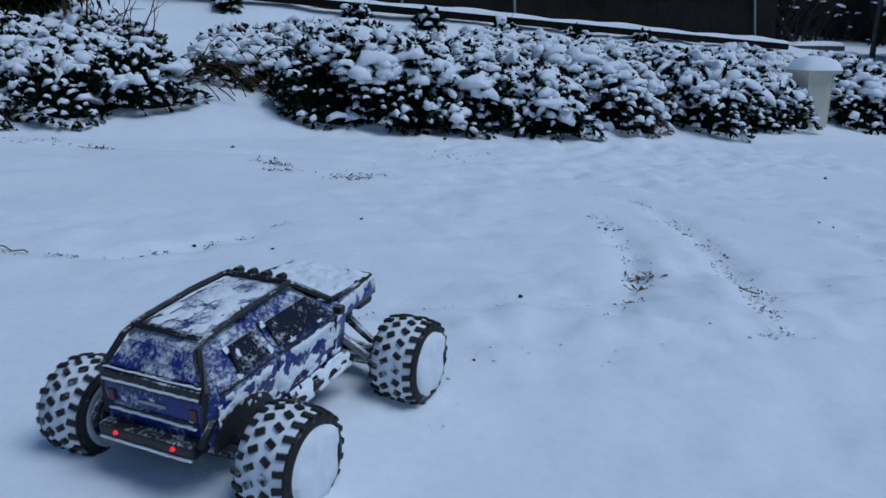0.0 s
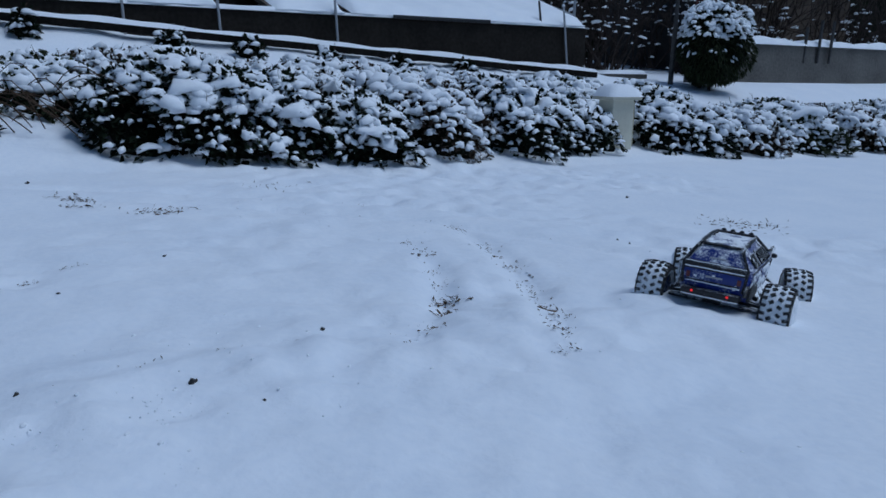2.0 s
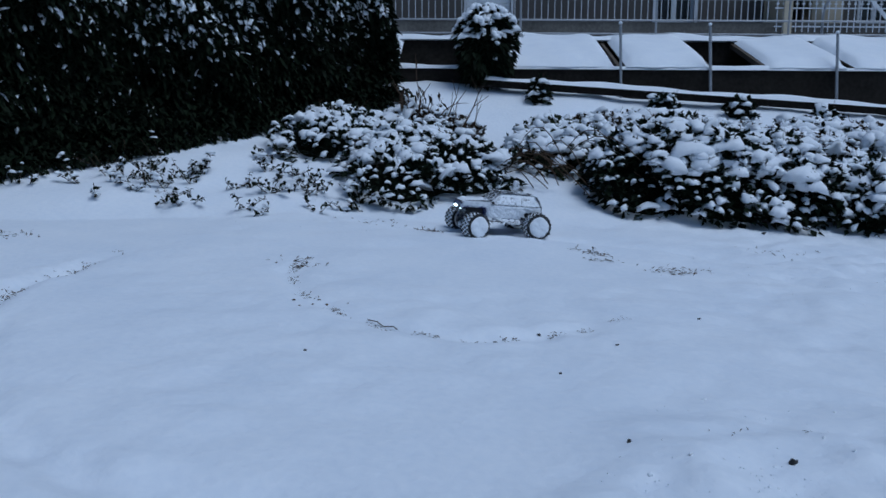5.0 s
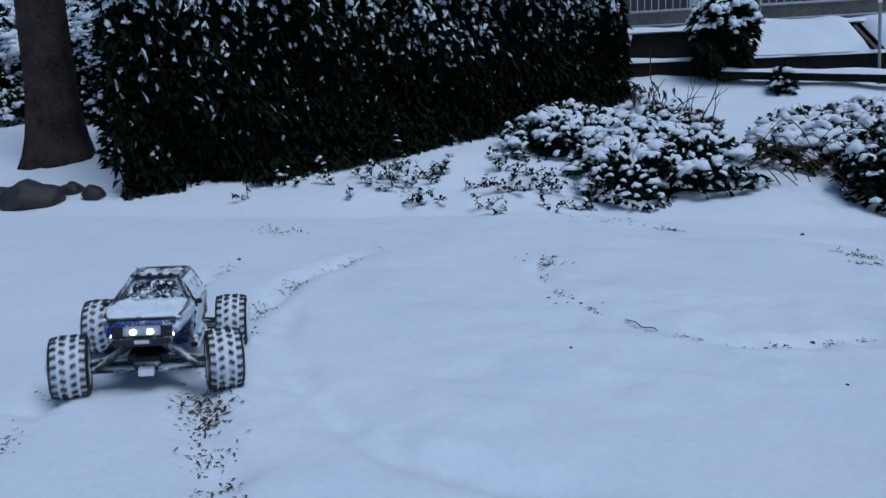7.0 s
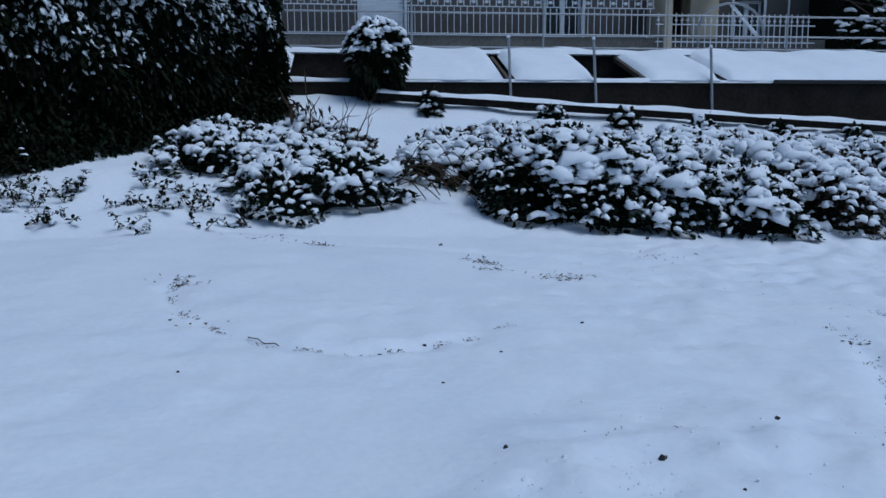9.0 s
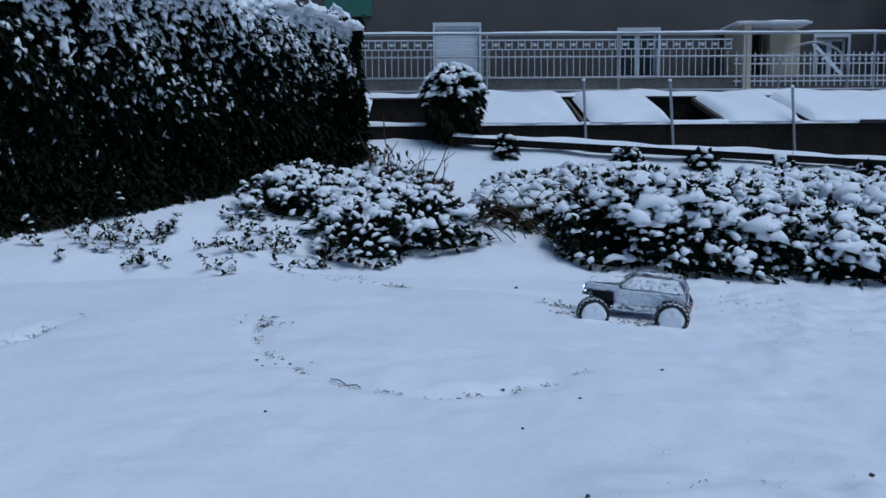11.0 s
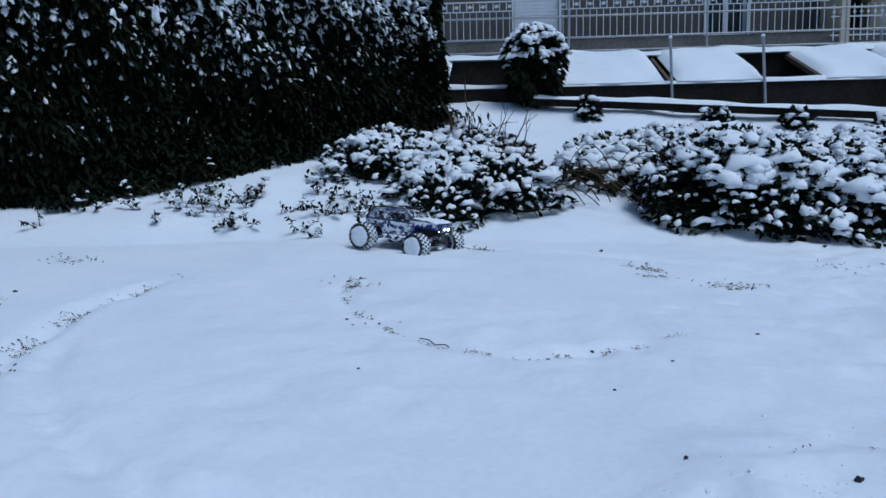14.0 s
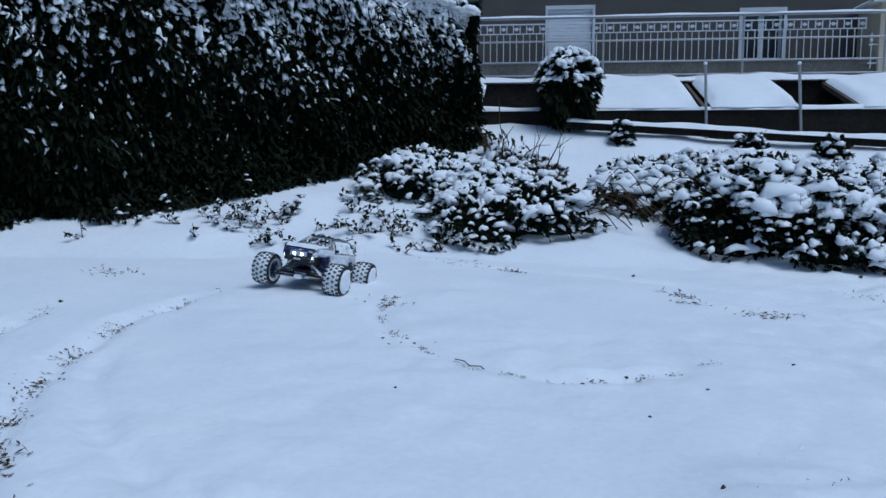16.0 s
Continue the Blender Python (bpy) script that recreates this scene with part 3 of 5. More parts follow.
def upright_shrub(x, y, r, h, seed, label, leaf, size, category="shrub"):
    """A taller clipped shrub: stem, near-black heart painting its inner shade, hanging leaves, snow on its crown."""
    rng = np.random.default_rng(seed)
    thing = empty("evergreen_shrub", pose(x, y, ground_z(x, y)))
    part("stem", tube(bmesh.new(), (0, 0, -0.05), (0, 0, h * 0.4), 0.03, 0.02), BARK, thing)
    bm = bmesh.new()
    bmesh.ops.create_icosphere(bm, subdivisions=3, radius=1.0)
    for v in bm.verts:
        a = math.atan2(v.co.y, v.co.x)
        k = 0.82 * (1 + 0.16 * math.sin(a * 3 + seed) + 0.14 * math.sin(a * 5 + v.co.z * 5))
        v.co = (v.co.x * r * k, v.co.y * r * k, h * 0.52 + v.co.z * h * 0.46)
    part("heart", bm, CORE, thing, "near-black filler painting the inner shade", True)
    n = int(r * h * 6500)
    a, c = rng.uniform(0, 6.283, n), rng.uniform(-1, 1, n)
    s = np.sqrt(1 - c * c) ** 0.6
    k = 1 + 0.16 * np.sin(a * 3 + seed) + 0.14 * np.sin(a * 5 + c * 5)
    nrm = np.stack([np.cos(a) * s, np.sin(a) * s, c], 1)
    q = np.stack([nrm[:, 0] * r * k, nrm[:, 1] * r * k, h * 0.52 + c * h * 0.48], 1)
    leaf_cloud("leaves", q - nrm * 0.05, nrm + np.array([0, 0, -0.35]), size, leaf, rng, thing)
    top = (c > 0.15) & (rng.uniform(0, 1, n) < 0.24)
    t = q[top]
    kk = rng.uniform(0.6, 1.4, len(t)) * 0.040
    lump_cloud("snow", t + np.array([0, 0, 0.01]), kk * 1.3, kk * 0.9, kk * 0.6, rng, thing, nrm[top] * np.array([1, 1, 0]) + np.array([0, 0, -0.4]))
    few = (np.abs(c) < 0.45) & (rng.uniform(0, 1, n) < 0.025)
    t = q[few]
    kk = rng.uniform(0.6, 1.3, len(t)) * 0.035
    lump_cloud("snow_flecks", t, kk * 1.4, kk * 0.8, kk * 0.5, rng, thing, nrm[few] + np.array([0, 0, -0.6]))
    return tagged(thing, label, category)


# the tall laurel hedge: front face from its near end to its far corner, one flat top
HEDGE_A, HEDGE_B, HEDGE_TOP, HEDGE_DEEP = Vector((-6.22, 3.42)), Vector((-3.84, 7.96)), 2.74, 1.3


def hedge_top(u):
    return HEDGE_TOP - 0.03 - 0.014 * u


def build_hedge():
    rng = np.random.default_rng(77)
    thing = empty("laurel_hedge", pose(-5.3, 5.7, 0.6))
    thing_at = np.array([-5.3, 5.7, 0.6])
    d = (HEDGE_B - HEDGE_A)
    L = d.length
    d = d / L
    nx, ny = d.y, -d.x

    def on(u, w, z):
        """u along the face, w out of it."""
        return np.stack([HEDGE_A.x + d.x * u + nx * w, HEDGE_A.y + d.y * u + ny * w, z], -1) - thing_at

    def swell(u, z):
        return 0.09 * np.sin(u * 2.1) + 0.06 * np.sin(u * 5.3 + z * 3) + 0.05 * np.sin(z * 6.0 + u * 1.7) + 0.04 * np.sin(u * 11 + z * 8)

    # near-black heart, painting the shade behind the leaves
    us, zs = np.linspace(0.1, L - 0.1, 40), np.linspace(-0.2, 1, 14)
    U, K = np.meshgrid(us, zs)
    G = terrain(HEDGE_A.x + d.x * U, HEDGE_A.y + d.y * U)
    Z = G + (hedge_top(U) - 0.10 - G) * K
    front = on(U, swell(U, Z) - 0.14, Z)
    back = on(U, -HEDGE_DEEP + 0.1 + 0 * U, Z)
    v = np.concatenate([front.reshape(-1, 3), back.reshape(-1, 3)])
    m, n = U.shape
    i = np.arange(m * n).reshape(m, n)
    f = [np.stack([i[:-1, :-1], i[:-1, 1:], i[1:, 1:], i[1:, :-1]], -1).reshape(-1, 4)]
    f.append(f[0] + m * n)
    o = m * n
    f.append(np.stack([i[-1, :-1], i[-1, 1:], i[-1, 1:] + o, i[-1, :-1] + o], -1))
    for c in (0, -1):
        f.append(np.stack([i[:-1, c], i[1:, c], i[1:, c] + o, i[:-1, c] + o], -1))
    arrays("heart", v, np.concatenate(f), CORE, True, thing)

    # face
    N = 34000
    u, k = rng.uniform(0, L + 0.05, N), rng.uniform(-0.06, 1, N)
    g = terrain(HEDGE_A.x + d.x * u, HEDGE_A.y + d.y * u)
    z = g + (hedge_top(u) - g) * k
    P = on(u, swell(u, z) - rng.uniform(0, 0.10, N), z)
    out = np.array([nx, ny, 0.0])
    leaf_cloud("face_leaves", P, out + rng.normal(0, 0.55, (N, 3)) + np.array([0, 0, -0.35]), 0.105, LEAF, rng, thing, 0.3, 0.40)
    # skirt of low branches along the foot
    N = 4200
    u, w = rng.uniform(1.0, L + 0.05, N), rng.uniform(-0.05, 0.30, N)
    g = terrain(HEDGE_A.x + d.x * u + nx * w, HEDGE_A.y + d.y * u + ny * w)
    z = g + rng.uniform(0.0, 0.30, N) * (1.15 - w / 0.30)
    leaf_cloud("skirt_leaves", on(u, w, z), out + rng.normal(0, 0.6, (N, 3)), 0.095, LEAF, rng, thing, 0.3, 0.40)
    # top and far end
    N = 6500
    u, w = rng.uniform(0, L, N), rng.uniform(-HEDGE_DEEP, 0.08, N)
    P = on(u, w, hedge_top(u) - 0.05 + 0.05 * np.sin(u * 3.3) + 0.04 * np.sin(w * 7 + u))
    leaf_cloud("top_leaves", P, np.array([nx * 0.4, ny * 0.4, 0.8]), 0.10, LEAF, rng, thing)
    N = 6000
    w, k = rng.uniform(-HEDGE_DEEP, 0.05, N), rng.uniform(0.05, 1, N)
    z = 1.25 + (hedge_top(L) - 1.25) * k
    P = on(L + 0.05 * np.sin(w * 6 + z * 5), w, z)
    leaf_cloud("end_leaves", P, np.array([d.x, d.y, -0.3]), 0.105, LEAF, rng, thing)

    # snow caught on the leaves: thick along the top, thinning downwards
    N = 15000
    u, k = rng.uniform(0, L, N), rng.uniform(0.10, 1, N)
    g = terrain(HEDGE_A.x + d.x * u, HEDGE_A.y + d.y * u)
    z = g + (hedge_top(u) - g) * k
    patch = 0.5 + 0.5 * np.sin(u * 2.3 + 1.0) * np.sin(z * 3.1 + u * 0.9)
    keep = rng.uniform(0, 1, N) < (0.04 + 0.55 * np.clip(k - 0.35, 0, 1) + 1.7 * np.clip(k - 0.84, 0, 1) * 4) * (0.45 + 0.9 * patch)
    u, k, z = u[keep], k[keep], z[keep]
    s = (0.013 + 0.024 * k ** 2) * rng.uniform(0.5, 1.8, len(u))
    P = on(u, swell(u, z) + 0.015, z)
    lump_cloud("face_snow", P, s * 1.7, s * 0.8, s * 0.45, rng, thing, np.array([nx * 0.55, ny * 0.55, -0.75]) + rng.normal(0, 0.25, (len(u), 3)))
    N = 1900
    u, w = rng.uniform(0, L, N), rng.uniform(-HEDGE_DEEP, 0.10, N)
    s = rng.uniform(0.6, 1.4, N) * 0.085
    P = on(u, w, hedge_top(u) - 0.05 + 0.05 * np.sin(u * 3.3) + 0.04 * np.sin(w * 7 + u))
    lump_cloud("top_snow", P, s * 1.2, s, s * 0.55, rng, thing)
    tagged(thing, "tall clipped cherry laurel hedge with snow on its top", "hedge")


def build_trunk():
    rng = np.random.default_rng(5)
    bm = bmesh.new()
    n, rings = 28, 26
    rows = []
    for j in range(rings):
        k = j / (rings - 1)
        z = -0.15 + 4.4 * k
        r = 0.235 * (1 - 0.25 * k) + 0.16 * math.exp(-k * 14)
        row = []
        for i in range(n):
            a = 2 * math.pi * i / n
            q = r * (1 + 0.07 * math.sin(3 * a + 1 + k * 2) + 0.05 * math.sin(7 * a + 4 * k) + 0.035 * math.sin(13 * a + 9 * k))
            row.append(bm.verts.new((q * math.cos(a) - 0.22 * k, q * math.sin(a), z)))
        rows.append(row)
    for a, b in zip(rows, rows[1:]):
        for i in range(n):
            bm.faces.new((a[i], a[(i + 1) % n], b[(i + 1) % n], b[i]))
    t = empty("tree", pose(-8.02, 3.95, float(terrain(-8.02, 3.95))))
    part("trunk", bm, BARK, t, "ridged grey-brown bark", True)
    bm = bmesh.new()
    for i in range(7):
        a = i * 0.9
        s = Vector((-0.2, 0, 3.2 + 0.15 * i))
        e = s + Vector((math.cos(a) * 1.5, math.sin(a) * 1.5, 1.4))
        tube(bm, s, e, 0.07, 0.03)
        for j in range(4):
            f = e + Vector(rng.normal(0, 0.7, 3)) + Vector((0, 0, 0.6))
            tube(bm, e, f, 0.025, 0.008, 5)
    part("limbs", bm, BARK, t)
    tagged(t, "thick old tree trunk with ridged grey-brown bark", "tree")


def rock(x, y, r, seed, label, flat=0.7):
    bm = bmesh.new()
    bmesh.ops.create_icosphere(bm, subdivisions=3, radius=1.0)
    for v in bm.verts:
        k = 1 + 0.35 * noise.noise(v.co * 1.3 + Vector((seed, 0, 0))) + 0.12 * noise.noise(v.co * 4 + Vector((0, seed, 0)))
        v.co = (v.co.x * r * k * 1.25, v.co.y * r * k * 0.9, v.co.z * r * k * flat)
    ob = part("rock", bm, STONE, None, "", True)
    ob.matrix_world = pose(x, y, ground_z(x, y) + r * flat * 0.35, 0, 0, seed * 40)
    return tagged(ob, label, "rock", "rocks by the hedge")


def build_scrub():
    """Dead stalks, bent canes, sparse sprigs in the snow before the hedge."""
    rng = np.random.default_rng(11)
    st = empty("dead_stalks", pose(-3.2, 7.05, ground_z(-3.2, 7.05)))
    twigs("stalk", [(-0.05, 0, 0), (0.0, 0.02, 0), (0.04, 0, 0)], [(-0.1, 0, 1), (0.02, 0, 1), (0.25, 0, 1)], 0.60, 0.013, rng, st)
    twigs("side_stalk", [(0.1 * i, 0.05, 0.05) for i in range(1, 7)], [(0.4, 0.1, 0.8)] * 6, 0.42, 0.009, rng, st)
    q = np.array([(0.012 * i - 0.1 + rng.normal(0, 0.06), rng.normal(0, 0.04), rng.uniform(0.10, 0.5)) for i in range(28)])
    leaf_cloud("dead_leaves", q, np.array([0.2, 0, -1.0]) + rng.normal(0, 0.25, (28, 3)), 0.10, LEAF_RED, rng, st)
    tagged(st, "dry brown perennial stalks standing in the snow", "dead plant")
    ca = empty("bent_canes", pose(-1.95, 6.25, ground_z(-1.95, 6.25)))
    bm = bmesh.new()
    for i in range(16):
        a, L, h = rng.uniform(-0.7, 0.9), rng.uniform(0.35, 0.95), rng.uniform(0.12, 0.40)
        x0, y0 = rng.uniform(-0.35, 0.4), rng.uniform(0.0, 0.55)
        pts = [(x0 + L * k * math.cos(a), y0 - 0.35 * L * k * math.sin(a + 0.6), 0.35 * y0 + h * math.sin(math.pi * (0.15 + 0.85 * k)) - 0.02) for k in np.linspace(0, 1, 7)]
        chain(bm, pts, 0.0045, 4)
    tagged(part("cane", bm, TWIG, ca), kind="stuff")
    tagged(ca, "bare brown canes bent over by the snow", "canes")
    # sprigs
    for i in range(60):
        s = rng.uniform(0, 1)
        x = -5.5 + 2.6 * s + rng.normal(0, 0.25)
        y = 4.35 + 1.1 * s + abs(rng.normal(0, 0.45)) - 0.15
        if i % 5 == 0:
            y -= 0.35
        sp = empty("sprig", pose(x, y, ground_z(x, y), 0, 0, rng.uniform(0, 360)))
        w = rng.normal(0, 0.6, (2, 3))
        w[:, 2] = rng.uniform(0.25, 0.9, 2)
        L = rng.uniform(0.10, 0.26)
        tw = bmesh.new()
        pts = []
        for v in w:
            v = v / np.linalg.norm(v)
            e = v * L
            tube(tw, (0, 0, -0.02), e, 0.0035, 0.002, 4)
            for k in np.linspace(0.15, 1, 11):
                pts.append(e * k)
        part("stem", tw, TWIG, sp)
        pts = np.array(pts)
        leaf_cloud("leaves", pts, rng.normal(0, 0.7, pts.shape), 0.042, LEAF, rng, sp, 0.1, 0.6)
        if i % 2:
            k = rng.uniform(0.6, 1.3, 4) * 0.022
            lump_cloud("snow", pts[rng.integers(0, len(pts), 4)] + np.array([0, 0, 0.012]), k * 1.5, k, k * 0.6, rng, sp)
        tagged(sp, "thin leafy sprig poking out of the snow", "sprig", "sprigs before the hedge")


def build_debris():
    """Pebbles, a stick, fallen leaves and soil that the wheels have thrown up."""
    rng = np.random.default_rng(21)

    def crumb(name, x, y, r, mat, label, category, flat=0.6):
        bm = bmesh.new()
        bmesh.ops.create_icosphere(bm, subdivisions=1 if r < 0.011 else 2, radius=1.0)
        sd = rng.uniform(0, 50)
        for v in bm.verts:
            k = 1 + 0.9 * noise.noise(v.co * 1.4 + Vector((sd, 0, 0)))
            v.co = (v.co.x * r * k, v.co.y * r * k * 0.8, v.co.z * r * k * flat)
        ob = part(name, bm, mat, None, "", True)
        ob.matrix_world = pose(x, y, ground_z(x, y) + r * 0.25, 0, 0, rng.uniform(0, 360))
        return tagged(ob, label, category, "crumbs on the snow")

    stones = ((-0.09, 1.84, 0.018), (0.24, 2.22, 0.017), (-0.93, 2.82, 0.016), (-1.05, 2.62, 0.014), (-1.61, 2.19, 0.009), (0.02, 6.15, 0.028), (2.55, 5.1, 0.022), (1.83, 3.66, 0.014), (1.86, 3.58, 0.012), (-0.47, 1.8, 0.012), (-3.78, 2.55, 0.02), (-1.42, 5.25, 0.024), (0.08, 1.72, 0.010), (-0.35, 3.3, 0.014), (-0.62, 2.75, 0.012), (2.3, 3.2, 0.014), (-0.75, 2.35, 0.010))
    for x, y, r in stones:
        crumb("pebble", x, y, r * 0.62, STONE, "small grey pebble lying on the snow", "pebble")
    patches = ((-0.97, 4.65, 0.12, 14), (-0.55, 4.35, 0.13, 9), (0.71, 2.60, 0.06, 12), (0.62, 2.3, 0.08, 4), (1.02, 2.45, 0.05, 10), (1.12, 3.0, 0.05, 8), (1.12, 3.4, 0.05, 7), (0.76, 3.35, 0.06, 7), (-2.2, 4.95, 0.10, 8), (-2.6, 5.0, 0.25, 6), (2.85, 4.1, 0.22, 12), (-2.23, 1.10, 0.09, 20), (-2.75, 1.66, 0.08, 9), (-4.3, 3.35, 0.2, 7), (-4.28, 4.72, 0.06, 3), (-2.35, 3.45, 0.15, 7), (-1.9, 2.80, 0.2, 7))
    for x, y, r, n in patches:
        for i in range(n):
            px, py = x + rng.normal(0, r * 0.45), y + rng.normal(0, r * 0.3)
            crumb("leaf_litter", px, py, rng.uniform(0.003, 0.010), DIRT, "brown crumb of soil and dead leaf on the snow", "litter", rng.uniform(0.2, 0.5))
    # tufts of flattened grass where the snow is worn through
    for x, y, r, n in ((-1.02, 4.72, 0.07, 70), (-0.95, 4.45, 0.06, 30), (-0.52, 4.36, 0.10, 60), (-2.2, 4.95, 0.05, 60), (-2.62, 5.02, 0.14, 30), (2.85, 4.1, 0.16, 80), (-4.32, 3.36, 0.12, 50), (0.72, 2.64, 0.035, 36), (0.67, 2.46, 0.03, 24), (-2.23, 1.10, 0.07, 80), (-4.25, 4.72, 0.05, 24), (0.1, 5.35, 0.2, 20), (-2.36, 3.5, 0.08, 26)):
        P = np.column_stack([x + rng.normal(0, r, n) * 0.9, y + rng.normal(0, r * 0.6, n)])
        P = np.column_stack([P, snow_height(P[:, 0], P[:, 1]) + 0.003])
        ob = leaf_cloud("grass_tuft", P, rng.normal(0, 1, P.shape) * np.array([1, 1, 0.22]) + np.array([0, 0, 0.10]), 0.034, DIRT, rng, None, 0.0, 0.25)
        tagged(ob, "flattened brown grass showing through the snow", "grass tuft", "grass tufts in the snow")
    # dark flecks along the ruts: litter, thickened to paint the ruts' shade too
    for j, keep in ((0, 360), (1, 800), (2, 1100), (3, 2600), (5, 700), (6, 40), (7, 40), (8, 40)):
        line = RUTS[j]
        wide = {2: 0.012, 3: 0.03, 5: 0.02}.get(j, 0.025)
        at = []
        for _ in range(keep):
            i = min(int((len(line) - 1) * rng.uniform(0, 1) ** (1.8 if j == 2 else 1.0)), len(line) - 2)
            s = rng.uniform(0, 1)
            if rng.uniform() > (0.5 + 0.5 * math.sin(9.0 * (i + s) + j)) ** 1.5:
                continue
            at.append((line[i][0] * (1 - s) + line[i + 1][0] * s + rng.normal(0, wide), line[i][1] * (1 - s) + line[i + 1][1] * s + rng.normal(0, wide)))
        at = np.array(at)
        P = np.column_stack([at, snow_height(at[:, 0], at[:, 1]) + 0.002])
        ob = leaf_cloud("rut_litter_and_shade", P, rng.normal(0, 1, P.shape) * np.array([1, 1, 0.25]), 0.018 if j == 3 else 0.014, DIRT, rng, None, 0.0, 0.35)
        tagged(ob, "brown grass and leaf flecks along a tyre rut, thickened to paint its shade", "litter")
    bm = bmesh.new()
    pts = [(-1.60, 2.672), (-1.555, 2.662), (-1.52, 2.645), (-1.475, 2.644), (-1.45, 2.622)]
    chain(bm, [(x, y, ground_z(x, y) + 0.008 + 0.006 * (i % 2)) for i, (x, y) in enumerate(pts)], 0.0024, 6)
    tagged(part("stick", bm, TWIG), "thin crooked brown stick lying in a rut", "stick")


# ---- cold frames, railings, the house ----
TURN = math.degrees(math.atan(0.35))


def line_y(a, x):
    return a + 0.35 * x


def along(a):
    """A frame whose x runs along the terrace, from the point (0, a)."""
    return pose(0, a, 0, 0, 0, TURN)


def snow_strip(name, x0, x1, y0, y1, z, thick, parent, seed, m=None, sag=0.5):
    """A soft ledge of snow with rounded, uneven edges."""
    rng = np.random.default_rng(seed)
    nx = max(int((x1 - x0) / 0.05), 6)
    ny = 9
    U, V = np.meshgrid(np.linspace(0, 1, nx), np.linspace(0, 1, ny))
    p = rng.uniform(0, 6.28, 4)
    X = x0 + (x1 - x0) * U
    wob = 0.12 * thick * np.sin(X * 7 + p[0]) + 0.10 * thick * np.sin(X * 17 + p[1])
    Yc = y0 + (y1 - y0) * V + (V - 0.5) * wob * 1.5
    e = np.minimum(np.minimum(V, 1 - V) * (y1 - y0), np.minimum(U, 1 - U) * (x1 - x0))
    H = thick * (1 - np.exp(-e / (0.45 * thick))) * (1 + 0.22 * np.sin(X * 3.1 + p[2]) + 0.12 * np.sin(X * 9 + p[3] + V * 4))
    top = np.stack([X, Yc, z + H + 0 * X], -1).reshape(-1, 3)
    i = np.arange(nx * ny).reshape(ny, nx)
    f = np.stack([i[:-1, :-1], i[:-1, 1:], i[1:, 1:], i[1:, :-1]], -1).reshape(-1, 4)
    ob = arrays(name, top, f, LUMP, True, parent)
    if m is not None:
        ob.matrix_local = m
    return ob


def build_cold_frames():
    """A long low wall with sloping frames on it, snow over the closed lights, inner shade painted near-black where a
    light is missing.
    """
    s0, s1 = -5.4, 4.98
    m = along(9.78)
    wall = empty("cold_frame", m)
    part("front_wall", boxed(s0, s1, 0.0, 0.12, 0.55, 1.46, bevel=0.012), CONCRETE, wall, "very dark concrete front wall")
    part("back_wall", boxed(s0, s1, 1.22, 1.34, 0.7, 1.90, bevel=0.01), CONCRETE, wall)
    for x in (s0, s1 - 0.1):
        bm = bmesh.new()
        vs = [bm.verts.new(p) for p in ((x, 0.12, 0.7), (x, 1.22, 0.7), (x, 1.22, 1.88), (x, 0.12, 1.44))]
        f = bm.faces.new(vs)
        r = bmesh.ops.extrude_face_region(bm, geom=[f])
        bmesh.ops.translate(bm, vec=(0.1, 0, 0), verts=[v for v in r["geom"] if isinstance(v, bmesh.types.BMVert)])
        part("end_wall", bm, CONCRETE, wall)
    # near-black fill painting the shade seen through the missing lights
    part("bed_shade_fill", boxed(s0 + 0.1, s1 - 0.1, 0.125, 1.215, 0.75, 1.20), INSIDE, wall)
    slope = math.degrees(math.atan2(1.90 - 1.475, 1.32))
    # along the wall: each closed light, and the gaps between them
    lights = ((-3.34, -1.66), (-1.50, -0.55), (0.14, 1.02), (1.13, 4.95))
    ledge = pose(0, 0.03, 1.47, slope, 0, 0)
    for x0, x1 in lights:
        n = max(1, round((x1 - x0) / 1.0))
        for i in range(n):
            a, b = x0 + (x1 - x0) * i / n, x0 + (x1 - x0) * (i + 1) / n
            lt = part("light", boxed(a + 0.005, b - 0.005, 0.0, 1.36, 0.0, 0.035, bevel=0.006), BROWN, wall)
            lt.matrix_local = ledge
        sn = snow_strip("light_snow", x0 - 0.01, x1 + 0.01, -0.05, 1.42, 0.036, 0.085, wall, int(x0 * 10) + 60, ledge)
    for x in (-5.4, -4.2, -3.36, -1.58, -0.53, 0.11):
        b = part("bar", boxed(x - 0.02, x + 0.02, 0.0, 1.36, -0.03, 0.03), BROWN, wall)
        b.matrix_local = ledge
    snow_strip("sill_snow", s0, s1, -0.03, 0.10, 1.462, 0.05, wall, 8)
    snow_strip("ridge_snow", s0, s1, 1.16, 1.42, 1.91, 0.09, wall, 9)
    snow_strip("end_light_snow", -5.38, -4.15, 0.0, 1.40, 0.03, 0.08, wall, 10, ledge)
    ri = part("slipped_light", boxed(1.7, 3.2, -0.06, 0.02, 1.455, 1.50, bevel=0.004), BLACK, wall)
    tagged(wall, "long concrete cold frame with snowed-over sloping lights", "cold frame")
    # plank kerb lying in the snow at the foot of the wall
    k = empty("kerb_board", m @ pose(0, 0, 1.17, 0, math.degrees(math.atan(0.062)), 0))
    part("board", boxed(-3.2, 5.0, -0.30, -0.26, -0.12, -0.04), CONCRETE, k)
    snow_strip("board_snow", -3.2, 5.0, -0.36, -0.18, -0.045, 0.055, k, 30)
    tagged(k, "snowy plank edging along the cold frame", "edging")


